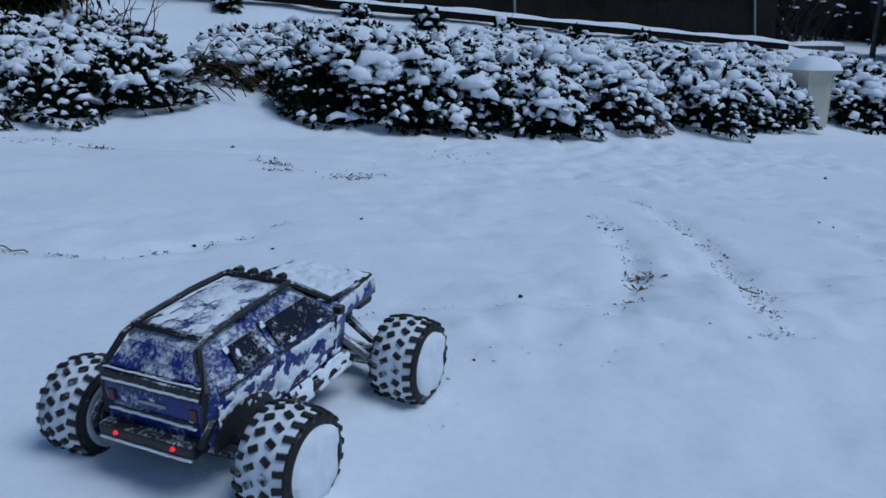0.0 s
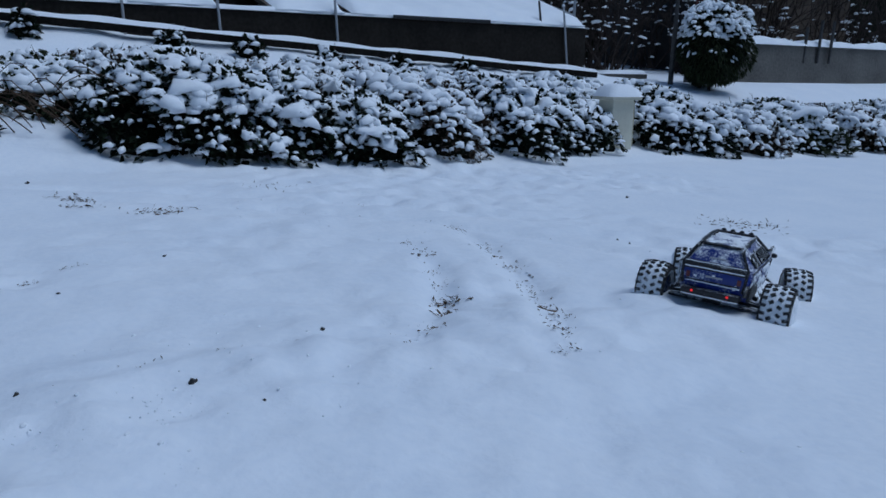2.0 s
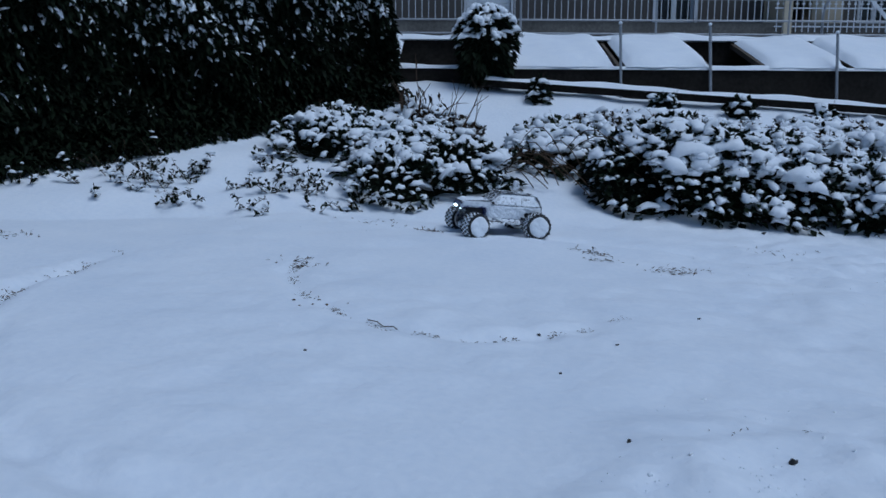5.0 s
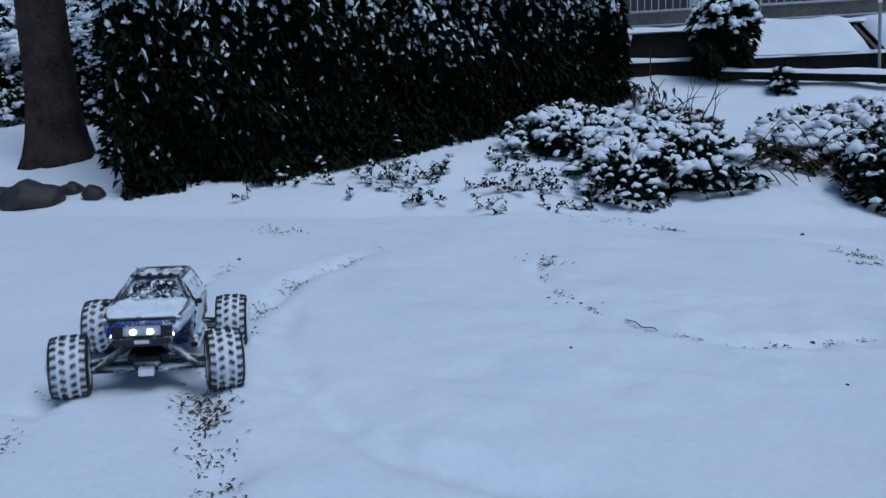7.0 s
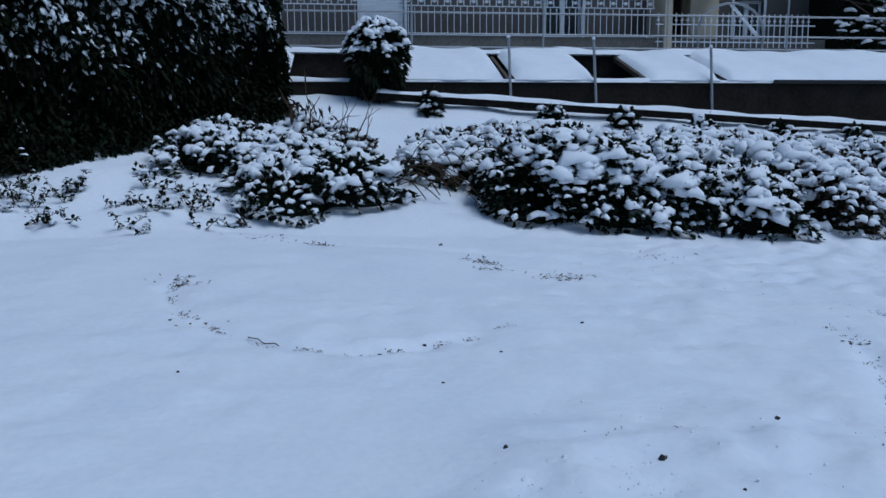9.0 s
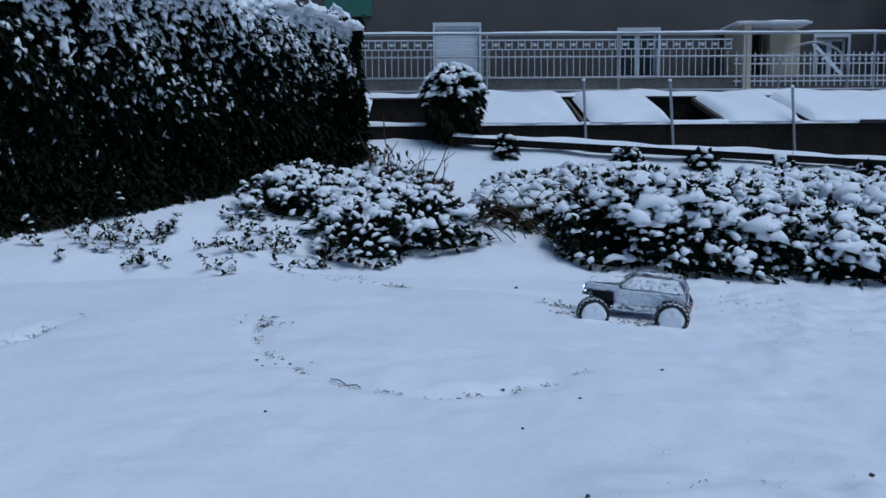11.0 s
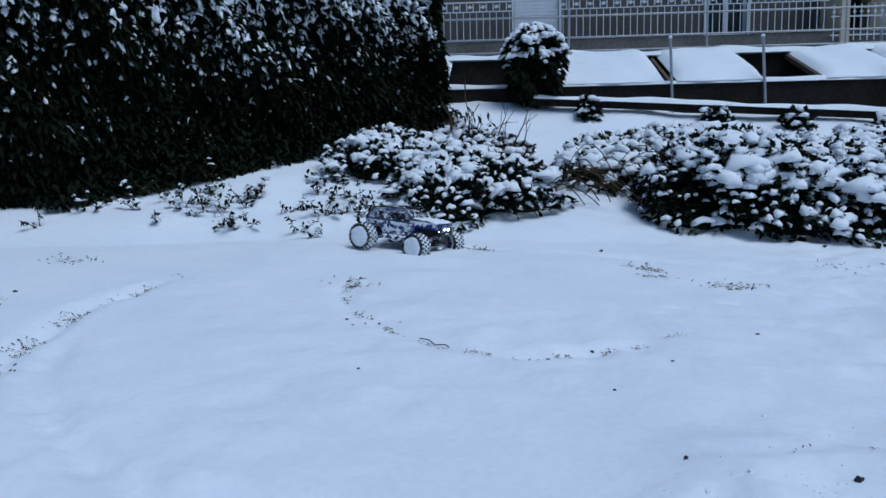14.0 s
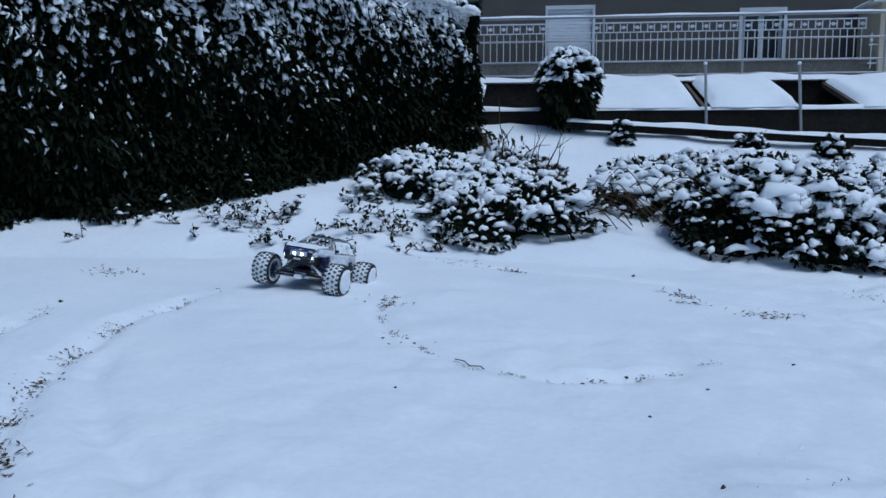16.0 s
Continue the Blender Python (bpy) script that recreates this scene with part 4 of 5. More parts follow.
def build_posts():
    for x, y, z0, z1, lean in ((-1.48, 9.26, 1.15, 2.02, 2.6), (-0.50, 9.60, 1.10, 2.01, 3.6), (0.87, 10.08, 1.02, 1.93, 3.4), (4.35, 11.30, 0.85, 1.81, 6.5)):
        bm = tube(bmesh.new(), (0, 0, 0), (0, 0, z1 - z0), 0.016, 0.016, 10)
        ob = part("post", bm, STEEL)
        ob.matrix_world = pose(x + 0.02, y - 0.05, z0 - 0.05, 0, -lean, 0)
        cap = bmesh.new()
        bmesh.ops.create_icosphere(cap, subdivisions=2, radius=0.022)
        part("snow_cap", cap, LUMP, ob, "", True).matrix_local = pose(0, 0, z1 - z0 + 0.01)
        tagged(ob, "slim grey metal post leaning before the cold frame", "post", "posts before the cold frame")
    ob = part("thin_post", tube(bmesh.new(), (0, 0, 0), (0, 0, 0.62), 0.018, 0.016, 8), OLD_STEEL)
    ob.matrix_world = pose(3.95, 11.2, 1.2, 0, -8, 0)
    tagged(ob, "thin dark stake leaning on the cold frame", "stake")


def build_tube_railing():
    """A galvanised railing with four rails along the terrace edge; its end bends down beside the steps."""
    rail = empty("tube_railing", along(11.1))
    c = math.cos(math.radians(TURN))
    s0, s1, e = -6.5, 5.35, 5.75
    heights = (2.735, 2.44, 2.17, 2.00)
    for i, z in enumerate(heights):
        end = s1 if i else s1 + 0.12
        bm = tube(bmesh.new(), (s0, 0, z), (3.6, 0, z), 0.013 if i < 3 else 0.011, None, 8)
        tube(bm, (3.6, 0, z), (end, 0, z - 0.42), 0.013 if i < 3 else 0.011, None, 8)
        if i == 0:
            chain(bm, [(end, 0, z - 0.42), (end + 0.07, 0, z - 0.47), (end + 0.09, 0, z - 0.56), (end + 0.06, 0, z - 0.66), (s1, 0, z - 0.70)], 0.015, 8)
        part("rail", bm, STEEL, rail)
        if i < 1:
            snow_strip("rail_snow", s0, 3.6, -0.022, 0.022, z + 0.012, 0.028, rail, 70 + i)
    for x in (-5.0, -3.07, -1.31, 0.41, 2.14, 3.7):
        part("post", tube(bmesh.new(), (x, 0, 1.75), (x, 0, 2.74), 0.014, None, 8), STEEL, rail)
    part("post", tube(bmesh.new(), (s1, 0, 1.3), (s1, 0, 2.33), 0.022, None, 8), STEEL, rail)
    # thin hoop of a rose arch that stands behind
    tagged(rail, "galvanised tube railing with snow along its top rail", "railing")
    arch = empty("rose_arch", along(12.4))
    bm = bmesh.new()
    chain(bm, [(0.98 + 0.0, 0, 1.7), (0.98, 0, 2.35)] + [(1.5 - 0.52 * math.cos(a), 0, 2.42 + 0.40 * math.sin(a)) for a in np.linspace(0, math.pi, 12)] + [(2.02, 0, 1.7)], 0.018, 6)
    part("hoop", bm, STEEL, arch)
    bm = bmesh.new()
    for k in range(9):
        tube(bm, (1.5 + 0.05 * k, 0.02, 2.80 - 0.05 * k), (1.55 + 0.05 * k, 0.02, 2.76 - 0.055 * k), 0.03, 0.02, 5)
    part("snowy_vine", bm, LUMP, arch)
    tagged(arch, "thin metal rose arch on the terrace", "arch")


def build_house():
    """The grey rendered house: wall with real openings, windows, door, porch, balustrade on its terrace."""
    m = along(20.5)
    h = empty("house", m)
    W0, W1, T = -14.0, 5.05, 0.35
    openings = ((-6.72, -5.66, 2.95, 4.50), (-2.20, -1.25, 2.5, 4.36), (0.72, 1.28, 2.2, 4.30), (2.68, 3.48, 2.5, 4.20), (-6.72, -5.66, 5.65, 7.1), (-2.20, -1.25, 5.65, 7.1), (2.68, 3.48, 5.30, 6.9))
    # wall in columns, so that the openings go through it
    xs = sorted({W0, W1, *[o[0] for o in openings], *[o[1] for o in openings]})
    for a, b in zip(xs, xs[1:]):
        z = 0.9
        holes = sorted((o[2], o[3]) for o in openings if o[0] <= a + 1e-6 and o[1] >= b - 1e-6)
        for z0, z1 in holes + [(8.2, 8.2)]:
            if z0 > z:
                part("wall", boxed(a, b, 0, T, z, z0), PLASTER, h)
            z = z1
    part("side_wall", boxed(W1 - T, W1, T, 9.0, 0.9, 8.2), PLASTER, h)
    part("side_wall", boxed(W0, W0 + T, T, 9.0, 0.9, 8.2), PLASTER, h)
    part("back_wall", boxed(W0, W1, 9.0, 9.3, 0.9, 8.2), PLASTER, h)
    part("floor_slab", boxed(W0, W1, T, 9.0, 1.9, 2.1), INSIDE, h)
    bm = bmesh.new()
    vs = [bm.verts.new(p) for p in ((W0 - 0.5, -0.6, 8.1), (W1 + 0.5, -0.6, 8.1), (W1 + 0.5, 4.6, 10.3), (W0 - 0.5, 4.6, 10.3), (W0 - 0.5, 9.9, 8.1), (W1 + 0.5, 9.9, 8.1))]
    bm.faces.new((vs[0], vs[1], vs[2], vs[3]))
    bm.faces.new((vs[3], vs[2], vs[5], vs[4]))
    r = bmesh.ops.extrude_face_region(bm, geom=bm.faces[:])
    bmesh.ops.translate(bm, vec=(0, 0, 0.2), verts=[v for v in r["geom"] if isinstance(v, bmesh.types.BMVert)])
    part("roof", bm, TILE, h, "snowed-over tiled roof")
    for i, (a, b, z0, z1) in enumerate(openings):
        if i == 2:
            d = part("door", boxed(a, b, 0.2, 0.25, z0, z1, bevel=0.01), INSIDE, h, "dark entrance door")
            continue
        w = part("window", boxed(a - 0.06, b + 0.06, -0.03, -0.003, z1, z1 + 0.10, bevel=0.008), WHITE, h, "white framed window")
        for x0, x1 in ((a - 0.06, a + 0.0), (b, b + 0.06)):
            part("frame", boxed(x0, x1, -0.03, -0.003, z0 - 0.02, z1), WHITE, w)
        part("pane", boxed(a, b, 0.16, 0.18, z0, z1), GLASS, w)
        if i == 0:
            for j in range(14):
                zz = z1 - (j + 1) * 0.084
                part("slat", boxed(a + 0.005, b - 0.005, 0.05, 0.07, zz, zz + 0.080, bevel=0.006), SHUTTER, w)
            part("shutter_box", boxed(a, b, 0.0, 0.12, z1 - 0.06, z1 - 0.002), WHITE, w)
        else:
            mid = (a + b) / 2
            for x0, x1 in ((a, a + 0.07), (mid - 0.06, mid + 0.06), (b - 0.07, b)):
                part("sash", boxed(x0, x1, 0.12, 0.155, z0, z1), WHITE, w)
            part("rail", boxed(a + 0.075, b - 0.075, 0.123, 0.152, z1 - 0.07, z1), WHITE, w)
            part("rail", boxed(a + 0.075, b - 0.075, 0.123, 0.152, z0 + 0.75, z0 + 0.82), WHITE, w)
        part("sill", boxed(a - 0.1, b + 0.1, -0.08, 0.0, z0 - 0.06, z0 - 0.005, bevel=0.006), WHITE, w)
    # cream porch walls and its snowed slab
    part("porch_wall", boxed(0.40, 0.58, -1.2, -0.005, 1.9, 4.30), CREAM, h, "cream rendered porch wall")
    part("porch_wall", boxed(1.32, 2.05, -0.5, -0.005, 1.9, 4.30), CREAM, h, "cream rendered porch wall")
    part("porch_slab", boxed(0.2, 1.95, -1.3, -0.004, 4.305, 4.35, bevel=0.01), WHITE, h)
    snow_strip("porch_snow", 0.2, 1.95, -1.3, -0.02, 4.352, 0.05, h, 90)
    part("green_shutter_leaf", boxed(-9.4, -8.25, -0.06, -0.01, 4.75, 6.3, bevel=0.01), GREEN, h, "green window shutter")
    tagged(h, "grey-brown rendered house with white windows, partly shuttered", "house")
    # balustrade on the terrace edge
    b = empty("balustrade", along(19.3))
    z0, z1 = 3.13, 3.98
    for z, r in ((z0, 0.012), (z1, 0.013), (z1 - 0.21, 0.010)):
        part("rail", boxed(-12.0, 0.55, -r, r, z - r, z + r), WHITE, b)
    n = 84
    bar = mesh_of("baluster", boxed(-0.007, 0.007, -0.007, 0.007, z0 + 0.021, z1 - 0.23), WHITE)
    ring = bmesh.new()
    for x0, x1, a, c in ((-0.085, -0.065, z1 - 0.19, z1 - 0.03), (0.065, 0.085, z1 - 0.19, z1 - 0.03), (-0.085, 0.085, z1 - 0.115, z1 - 0.095)):
        box(ring, x0, x1, -0.008, 0.008, a, c)
    box(ring, -0.03, 0.03, -0.008, 0.008, z1 - 0.14, z1 - 0.07)
    ring = mesh_of("ornament", ring, WHITE)
    for i in range(n):
        o = new("baluster", bar)
        o.parent, o.location = b, (-12.0 + 0.15 * i, 0, 0)
        if i % 2:
            o = new("ornament", ring)
            o.parent, o.location = b, (-12.0 + 0.15 * i, 0, 0)
    tagged(b, "white metal balustrade with an ornament band along the terrace", "balustrade")
    f = empty("spear_fence", along(19.3))
    spear = boxed(-0.009, 0.009, -0.009, 0.009, 2.9, 3.62)
    box(spear, -0.035, 0.035, -0.008, 0.008, 3.50, 3.53)
    tube(spear, (0, 0, 3.62), (0, 0, 3.70), 0.022, 0.002, 6)
    spear = mesh_of("spear", spear, WHITE)
    for i in range(27):
        o = new("spear", spear)
        o.parent, o.location = f, (0.66 + 0.145 * i, 0, 0)
    for z in (3.02, 3.42):
        part("rail", boxed(0.6, 4.6, -0.012, 0.012, z - 0.014, z + 0.014), WHITE, f)
    tagged(f, "white spear-topped garden fence before the house", "fence")
    # retaining wall of the terrace
    t = part("terrace_wall", boxed(-14, 4.9, 0.02, 0.25, 1.2, 3.1), GREY_WALL)
    t.matrix_world = along(19.3)
    tagged(t, "grey retaining wall below the terrace balustrade", "wall", kind="structure")


def build_utility_box():
    x, y = 3.80, 8.12
    b = empty("utility_box", pose(x, y, ground_z(x, y), 0, 0, 14))
    part("cabinet", boxed(-0.165, 0.115, -0.13, 0.13, -0.1, 0.50, bevel=0.008), BOX_PAINT, b, "pale grey-cream plastic cabinet")
    part("door", boxed(0.117, 0.137, -0.12, 0.12, 0.0, 0.48, bevel=0.006), BOX_SIDE, b, "yellowed cream door")
    part("latch", boxed(0.138, 0.170, -0.05, 0.01, 0.20, 0.26, bevel=0.006), BOX_SIDE, b)
    part("lid", boxed(-0.215, 0.185, -0.18, 0.18, 0.50, 0.545, bevel=0.012), BOX_PAINT, b)
    snow_strip("snow_cap", -0.24, 0.21, -0.20, 0.20, 0.535, 0.115, b, 44)
    tagged(b, "cream plastic utility box with a thick snow cap", "utility box")


def build_right_background():
    # low wall with snow on it
    w = empty("garden_wall", pose(7.6, 13.3, 0, 0, 0, 20))
    part("wall_face", boxed(0, 14, 0, 0.25, 0.2, 1.40), GREY_WALL, w, "weathered grey wall")
    snow_strip("wall_snow", -0.05, 14, -0.05, 0.33, 1.405, 0.13, w, 51)
    tagged(w, "low weathered garden wall topped with snow", "wall")
    # low stone steps
    s = empty("garden_steps", pose(5.7, 11.9, 0.38, 0, 0, 19))
    for i in range(3):
        part("step", boxed(0, 1.0, 0.32 * i, 0.32 * i + 0.34, -0.3, 0.12 + 0.15 * i, bevel=0.01), GREY_WALL, s)
        snow_strip("step_snow", 0, 1.0, 0.32 * i - 0.02, 0.32 * i + 0.32, 0.122 + 0.15 * i, 0.06, s, 60 + i)
    tagged(s, "stone garden steps covered with snow", "steps")
    # dark wooden shed with a red-brown door
    d = empty("shed", pose(10.4, 17.2, 0.7, 0, 0, 20))
    for i in range(30):
        part("board", boxed(-1.0 + 0.2 * i, -1.0 + 0.2 * i + 0.19, 0, 0.03, 0, 2.9, bevel=0.004), RED_WOOD if i < 5 else BROWN, d)
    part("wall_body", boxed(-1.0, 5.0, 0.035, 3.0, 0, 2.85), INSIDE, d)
    part("corner_post", boxed(0.10, 0.26, -0.12, -0.004, 0, 2.9, bevel=0.01), GREY_WALL, d, "pale corner post")
    part("roof", boxed(-1.3, 5.3, -0.5, 3.4, 2.9, 3.05, bevel=0.02), TILE, d)
    snow_strip("roof_snow", -1.3, 5.3, -0.5, 3.4, 3.052, 0.15, d, 65)
    tagged(d, "dark timber shed with red-brown boards", "shed")
    rng = np.random.default_rng(31)
    for x, y, h in ((6.55, 12.2, 1.9), (11.0, 14.5, 0.75), (11.35, 14.6, 0.75), (10.6, 14.4, 0.6)):
        p = part("fence_stake", tube(bmesh.new(), (0, 0, -0.1), (0.03, 0, h), 0.045 if h > 1 else 0.03, 0.03), OLD_STEEL)
        p.matrix_world = pose(x, y, float(terrain(x, y)) + (0.5 if h < 1 else 0))
        tagged(p, "dark upright stake in the snow", "stake", "stakes by the garden wall")
    # thicket of bare shrubs behind
    for k in range(16):
        x = 5.6 + 0.95 * k + rng.normal(0, 0.3)
        y = 15.2 + 0.33 * (x - 5.6) + rng.uniform(0, 1.6)
        t = empty("bare_shrub", pose(x, y, float(terrain(x, y))))
        n = 26
        st = np.stack([rng.normal(0, 0.25, n), rng.normal(0, 0.25, n), np.full(n, 0.02)], 1)
        wy = np.stack([rng.normal(0, 0.35, n), rng.normal(0, 0.35, n), np.ones(n)], 1)
        twigs("branch_tangle", st, wy, 2.6, 0.022, rng, t, BARK)
        q = rng.normal(0, 0.45, (36, 3)) + np.array([0, 0, 1.2])
        q[:, 2] = np.abs(q[:, 2])
        r = rng.uniform(0.5, 1.3, 36) * 0.05
        lump_cloud("snow", q, r * 1.6, r * 0.7, r * 0.5, rng, t)
        tagged(t, "leafless dark shrub with snow on its twigs", "shrub", "bare shrubs behind the garden")
    upright_shrub(7.15, 12.0, 0.55, 1.35, 41, "dense round evergreen bush dusted with snow", LEAF_DULL, 0.08, "bush")
    # wooded slope far behind
    an = np.linspace(0, 2 * math.pi, 400)
    top = 11 + 2.0 * np.sin(an * 13) + 1.1 * np.sin(an * 37 + 1) + 0.8 * np.sin(an * 90) + 0.5 * np.sin(an * 170)
    rows = []
    for k in np.linspace(0, 1, 8):
        r = 52 + 6 * k + 1.2 * np.sin(an * 40 + 3 * k)
        rows.append(np.stack([r * np.cos(an), 6 + r * np.sin(an), 0.1 + (top - 0.1) * k ** 0.7], -1))
    v = np.concatenate(rows)
    i = np.arange(len(v)).reshape(8, -1)
    f = np.stack([i[:-1, :-1], i[:-1, 1:], i[1:, 1:], i[1:, :-1]], -1).reshape(-1, 4)
    tagged(arrays("backdrop", v, f, CORE, True), "dark wooded slope in the distance", "woodland", kind="structure")
    # dark hedge right of the house
    g = empty("far_hedge", along(19.0))
    rng = np.random.default_rng(91)
    # near-black block painting the shade inside this hedge
    part("heart", boxed(5.2, 11.5, 0.2, 1.6, 0.9, 6.3, bevel=0.15), CORE, g)
    n = 8000
    P = np.stack([rng.uniform(5.15, 11.5, n), rng.uniform(0.0, 0.25, n), rng.uniform(1.0, 6.4, n)], 1)
    leaf_cloud("leaves", P, rng.normal(0, 0.6, (n, 3)) + np.array([0, -1, -0.2]), 0.14, LEAF, rng, g)
    n = 500
    P = np.stack([rng.uniform(5.15, 11.5, n), rng.uniform(-0.06, 0.20, n), rng.uniform(3.0, 6.4, n)], 1)
    k = rng.uniform(0.6, 1.4, n) * 0.09
    lump_cloud("snow", P, k * 1.3, k, k * 0.5, rng, g)
    tagged(g, "dark evergreen hedge with snow beside the house", "hedge")
    # shrubs left of the trunk
    bush(-6.95, 4.45, 0.60, 0.50, 2.3, 63, "dark end of the laurel row beside the trunk", LEAF, 0.10, 0.15, group="bushes behind the trunk")
    bush(-9.6, 5.9, 1.3, 1.0, 1.4, 61, "tall snowy evergreen bush behind the tree trunk", LEAF, 0.10, 1.7, group="bushes behind the trunk")
    bush(-11.4, 5.2, 1.3, 0.9, 1.3, 62, "tall snowy evergreen bush behind the tree trunk", LEAF, 0.10, 1.7, group="bushes behind the trunk")

# ---- the truck ----
BASE, TRACK, WHEEL_R = 0.408, 0.408, 0.0885
def stand(x, y, heading, lift, nose, lean):
    """The pose of the truck on the slope at that place."""
    a = radians(heading)
    fx, fy = math.cos(a), math.sin(a)

    def z(u, w):
        return float(terrain(x + fx * u - fy * w, y + fy * u + fx * w))

    f, b, l, r = z(0.2, 0), z(-0.2, 0), z(0, 0.19), z(0, -0.19)
    return pose(x, y, (f + b + l + r) / 4 - 0.036 + lift, 0, 0, heading) @ pose(0, 0, 0, math.degrees(math.atan2(l - r, 0.38)) + lean, -math.degrees(math.atan2(f - b, 0.4)) - nose, 0)


def loft(bm, stations):
    """A closed shell through rings of equally many points; the ends are capped."""
    rings = [[bm.verts.new(p) for p in s] for s in stations]
    n = len(rings[0])
    for a, b in zip(rings, rings[1:]):
        for i in range(n):
            bm.faces.new((a[i], a[(i + 1) % n], b[(i + 1) % n], b[i]))
    bm.faces.new(rings[0][::-1])
    bm.faces.new(rings[-1])
    return bm


def ring(x, low, hw0, belt, hw1, top, hw2):
    """One cross-section of the shell, with a little crown on its top."""
    return [(x, -hw0, low), (x, -hw1, belt - 0.02), (x, -hw1, belt), (x, -hw2, top - 0.008), (x, -hw2 * 0.8, top), (x, hw2 * 0.8, top), (x, hw2, top - 0.008), (x, hw1, belt), (x, hw1, belt - 0.02), (x, hw0, low)]


def build_wheel(name):
    bm = bmesh.new()
    n, prof = 40, ((0.045, 0.050), (0.049, 0.070), (0.042, 0.080), (0.022, 0.083), (0.0, 0.084), (-0.022, 0.083), (-0.042, 0.080), (-0.049, 0.070), (-0.045, 0.050))
    rings = [[bm.verts.new((r * math.cos(2 * math.pi * i / n), y, r * math.sin(2 * math.pi * i / n))) for i in range(n)] for y, r in prof]
    for a, b in zip(rings, rings[1:]):
        for i in range(n):
            bm.faces.new((a[i], a[(i + 1) % n], b[(i + 1) % n], b[i]))
    for i in range(n):
        bm.faces.new((rings[-1][i], rings[-1][(i + 1) % n], rings[0][(i + 1) % n], rings[0][i]))
    w = part(name, bm, TYRE, None, "", True)
    for s in (1, -1):
        bm = bmesh.new()
        side = [[bm.verts.new((r * math.cos(2 * math.pi * i / n), y * s, r * math.sin(2 * math.pi * i / n))) for i in range(n)] for y, r in ((0.0425, 0.0810), (0.0500, 0.0720), (0.0500, 0.0660), (0.0440, 0.0580))]
        for a, b in zip(side, side[1:]):
            for i in range(n):
                bm.faces.new((a[i], a[(i + 1) % n], b[(i + 1) % n], b[i]))
        part("sidewall", bm, LUG, w, "black rubber sidewall dusted with snow", True)
    # lugs in four staggered rows
    bm = bmesh.new()
    for row, (y, half, k, skew) in enumerate(((0.037, 0.0100, 20, 8), (0.013, 0.0075, 20, -30), (-0.013, 0.0075, 20, 30), (-0.037, 0.0100, 20, -8))):
        for i in range(k):
            a = 360 * (i + 0.5 * (row % 2)) / k
            r = 0.083 if abs(y) < 0.03 else 0.0795
            m = pose(0, 0, 0, 0, a, 0) @ pose(0, y, r, (-14 if y > 0.03 else 14 if y < -0.03 else 0), 0, skew)
            box(bm, -0.0052, 0.0052, -half, half, -0.006, 0.0052, m)
    part("tread", bm, LUG, w, "chunky black rubber lugs")
    for s in (1, -1):
        bm = bmesh.new()
        n = 32
        prof = ((0.051, 0.038), (0.049, 0.040), (0.034, 0.036), (0.0, 0.030)) if s > 0 else ((0.067, 0.043), (0.062, 0.0510), (0.046, 0.0540), (0.026, 0.0545), (0.0, 0.0535))
        rr = []
        for r, y in prof:
            rr.append([bm.verts.new((r * math.cos(2 * math.pi * i / n), y * s * -1 if s < 0 else -y, r * math.sin(2 * math.pi * i / n))) for i in range(n)] if r else [bm.verts.new((0, y if s < 0 else -y, 0))])
        for a, b in zip(rr, rr[1:]):
            for i in range(n):
                if len(b) == 1:
                    bm.faces.new((a[i], a[(i + 1) % n], b[0]))
                else:
                    bm.faces.new((a[i], a[(i + 1) % n], b[(i + 1) % n], b[i]))
        if s > 0:
            part("rim", bm, SATIN, w, "satin rim with a blue-black hub", True)
        else:
            for v in bm.verts:
                v.co *= 1 + 0.13 * noise.noise(v.co * 42.0)
                v.co.y += 0.0035 * noise.noise(v.co * 60.0 + Vector((9, 0, 0)))
            part("hub_snow", bm, LUMP, w, "rim packed full of snow", True)
    bm = bmesh.new()
    for i in range(6):
        m = pose(0, 0, 0, 0, 60 * i, 0)
        box(bm, -0.007, 0.007, -0.041, -0.033, 0.006, 0.049, m)
    part("spoke", bm, DARKBLUE, w)
    return w


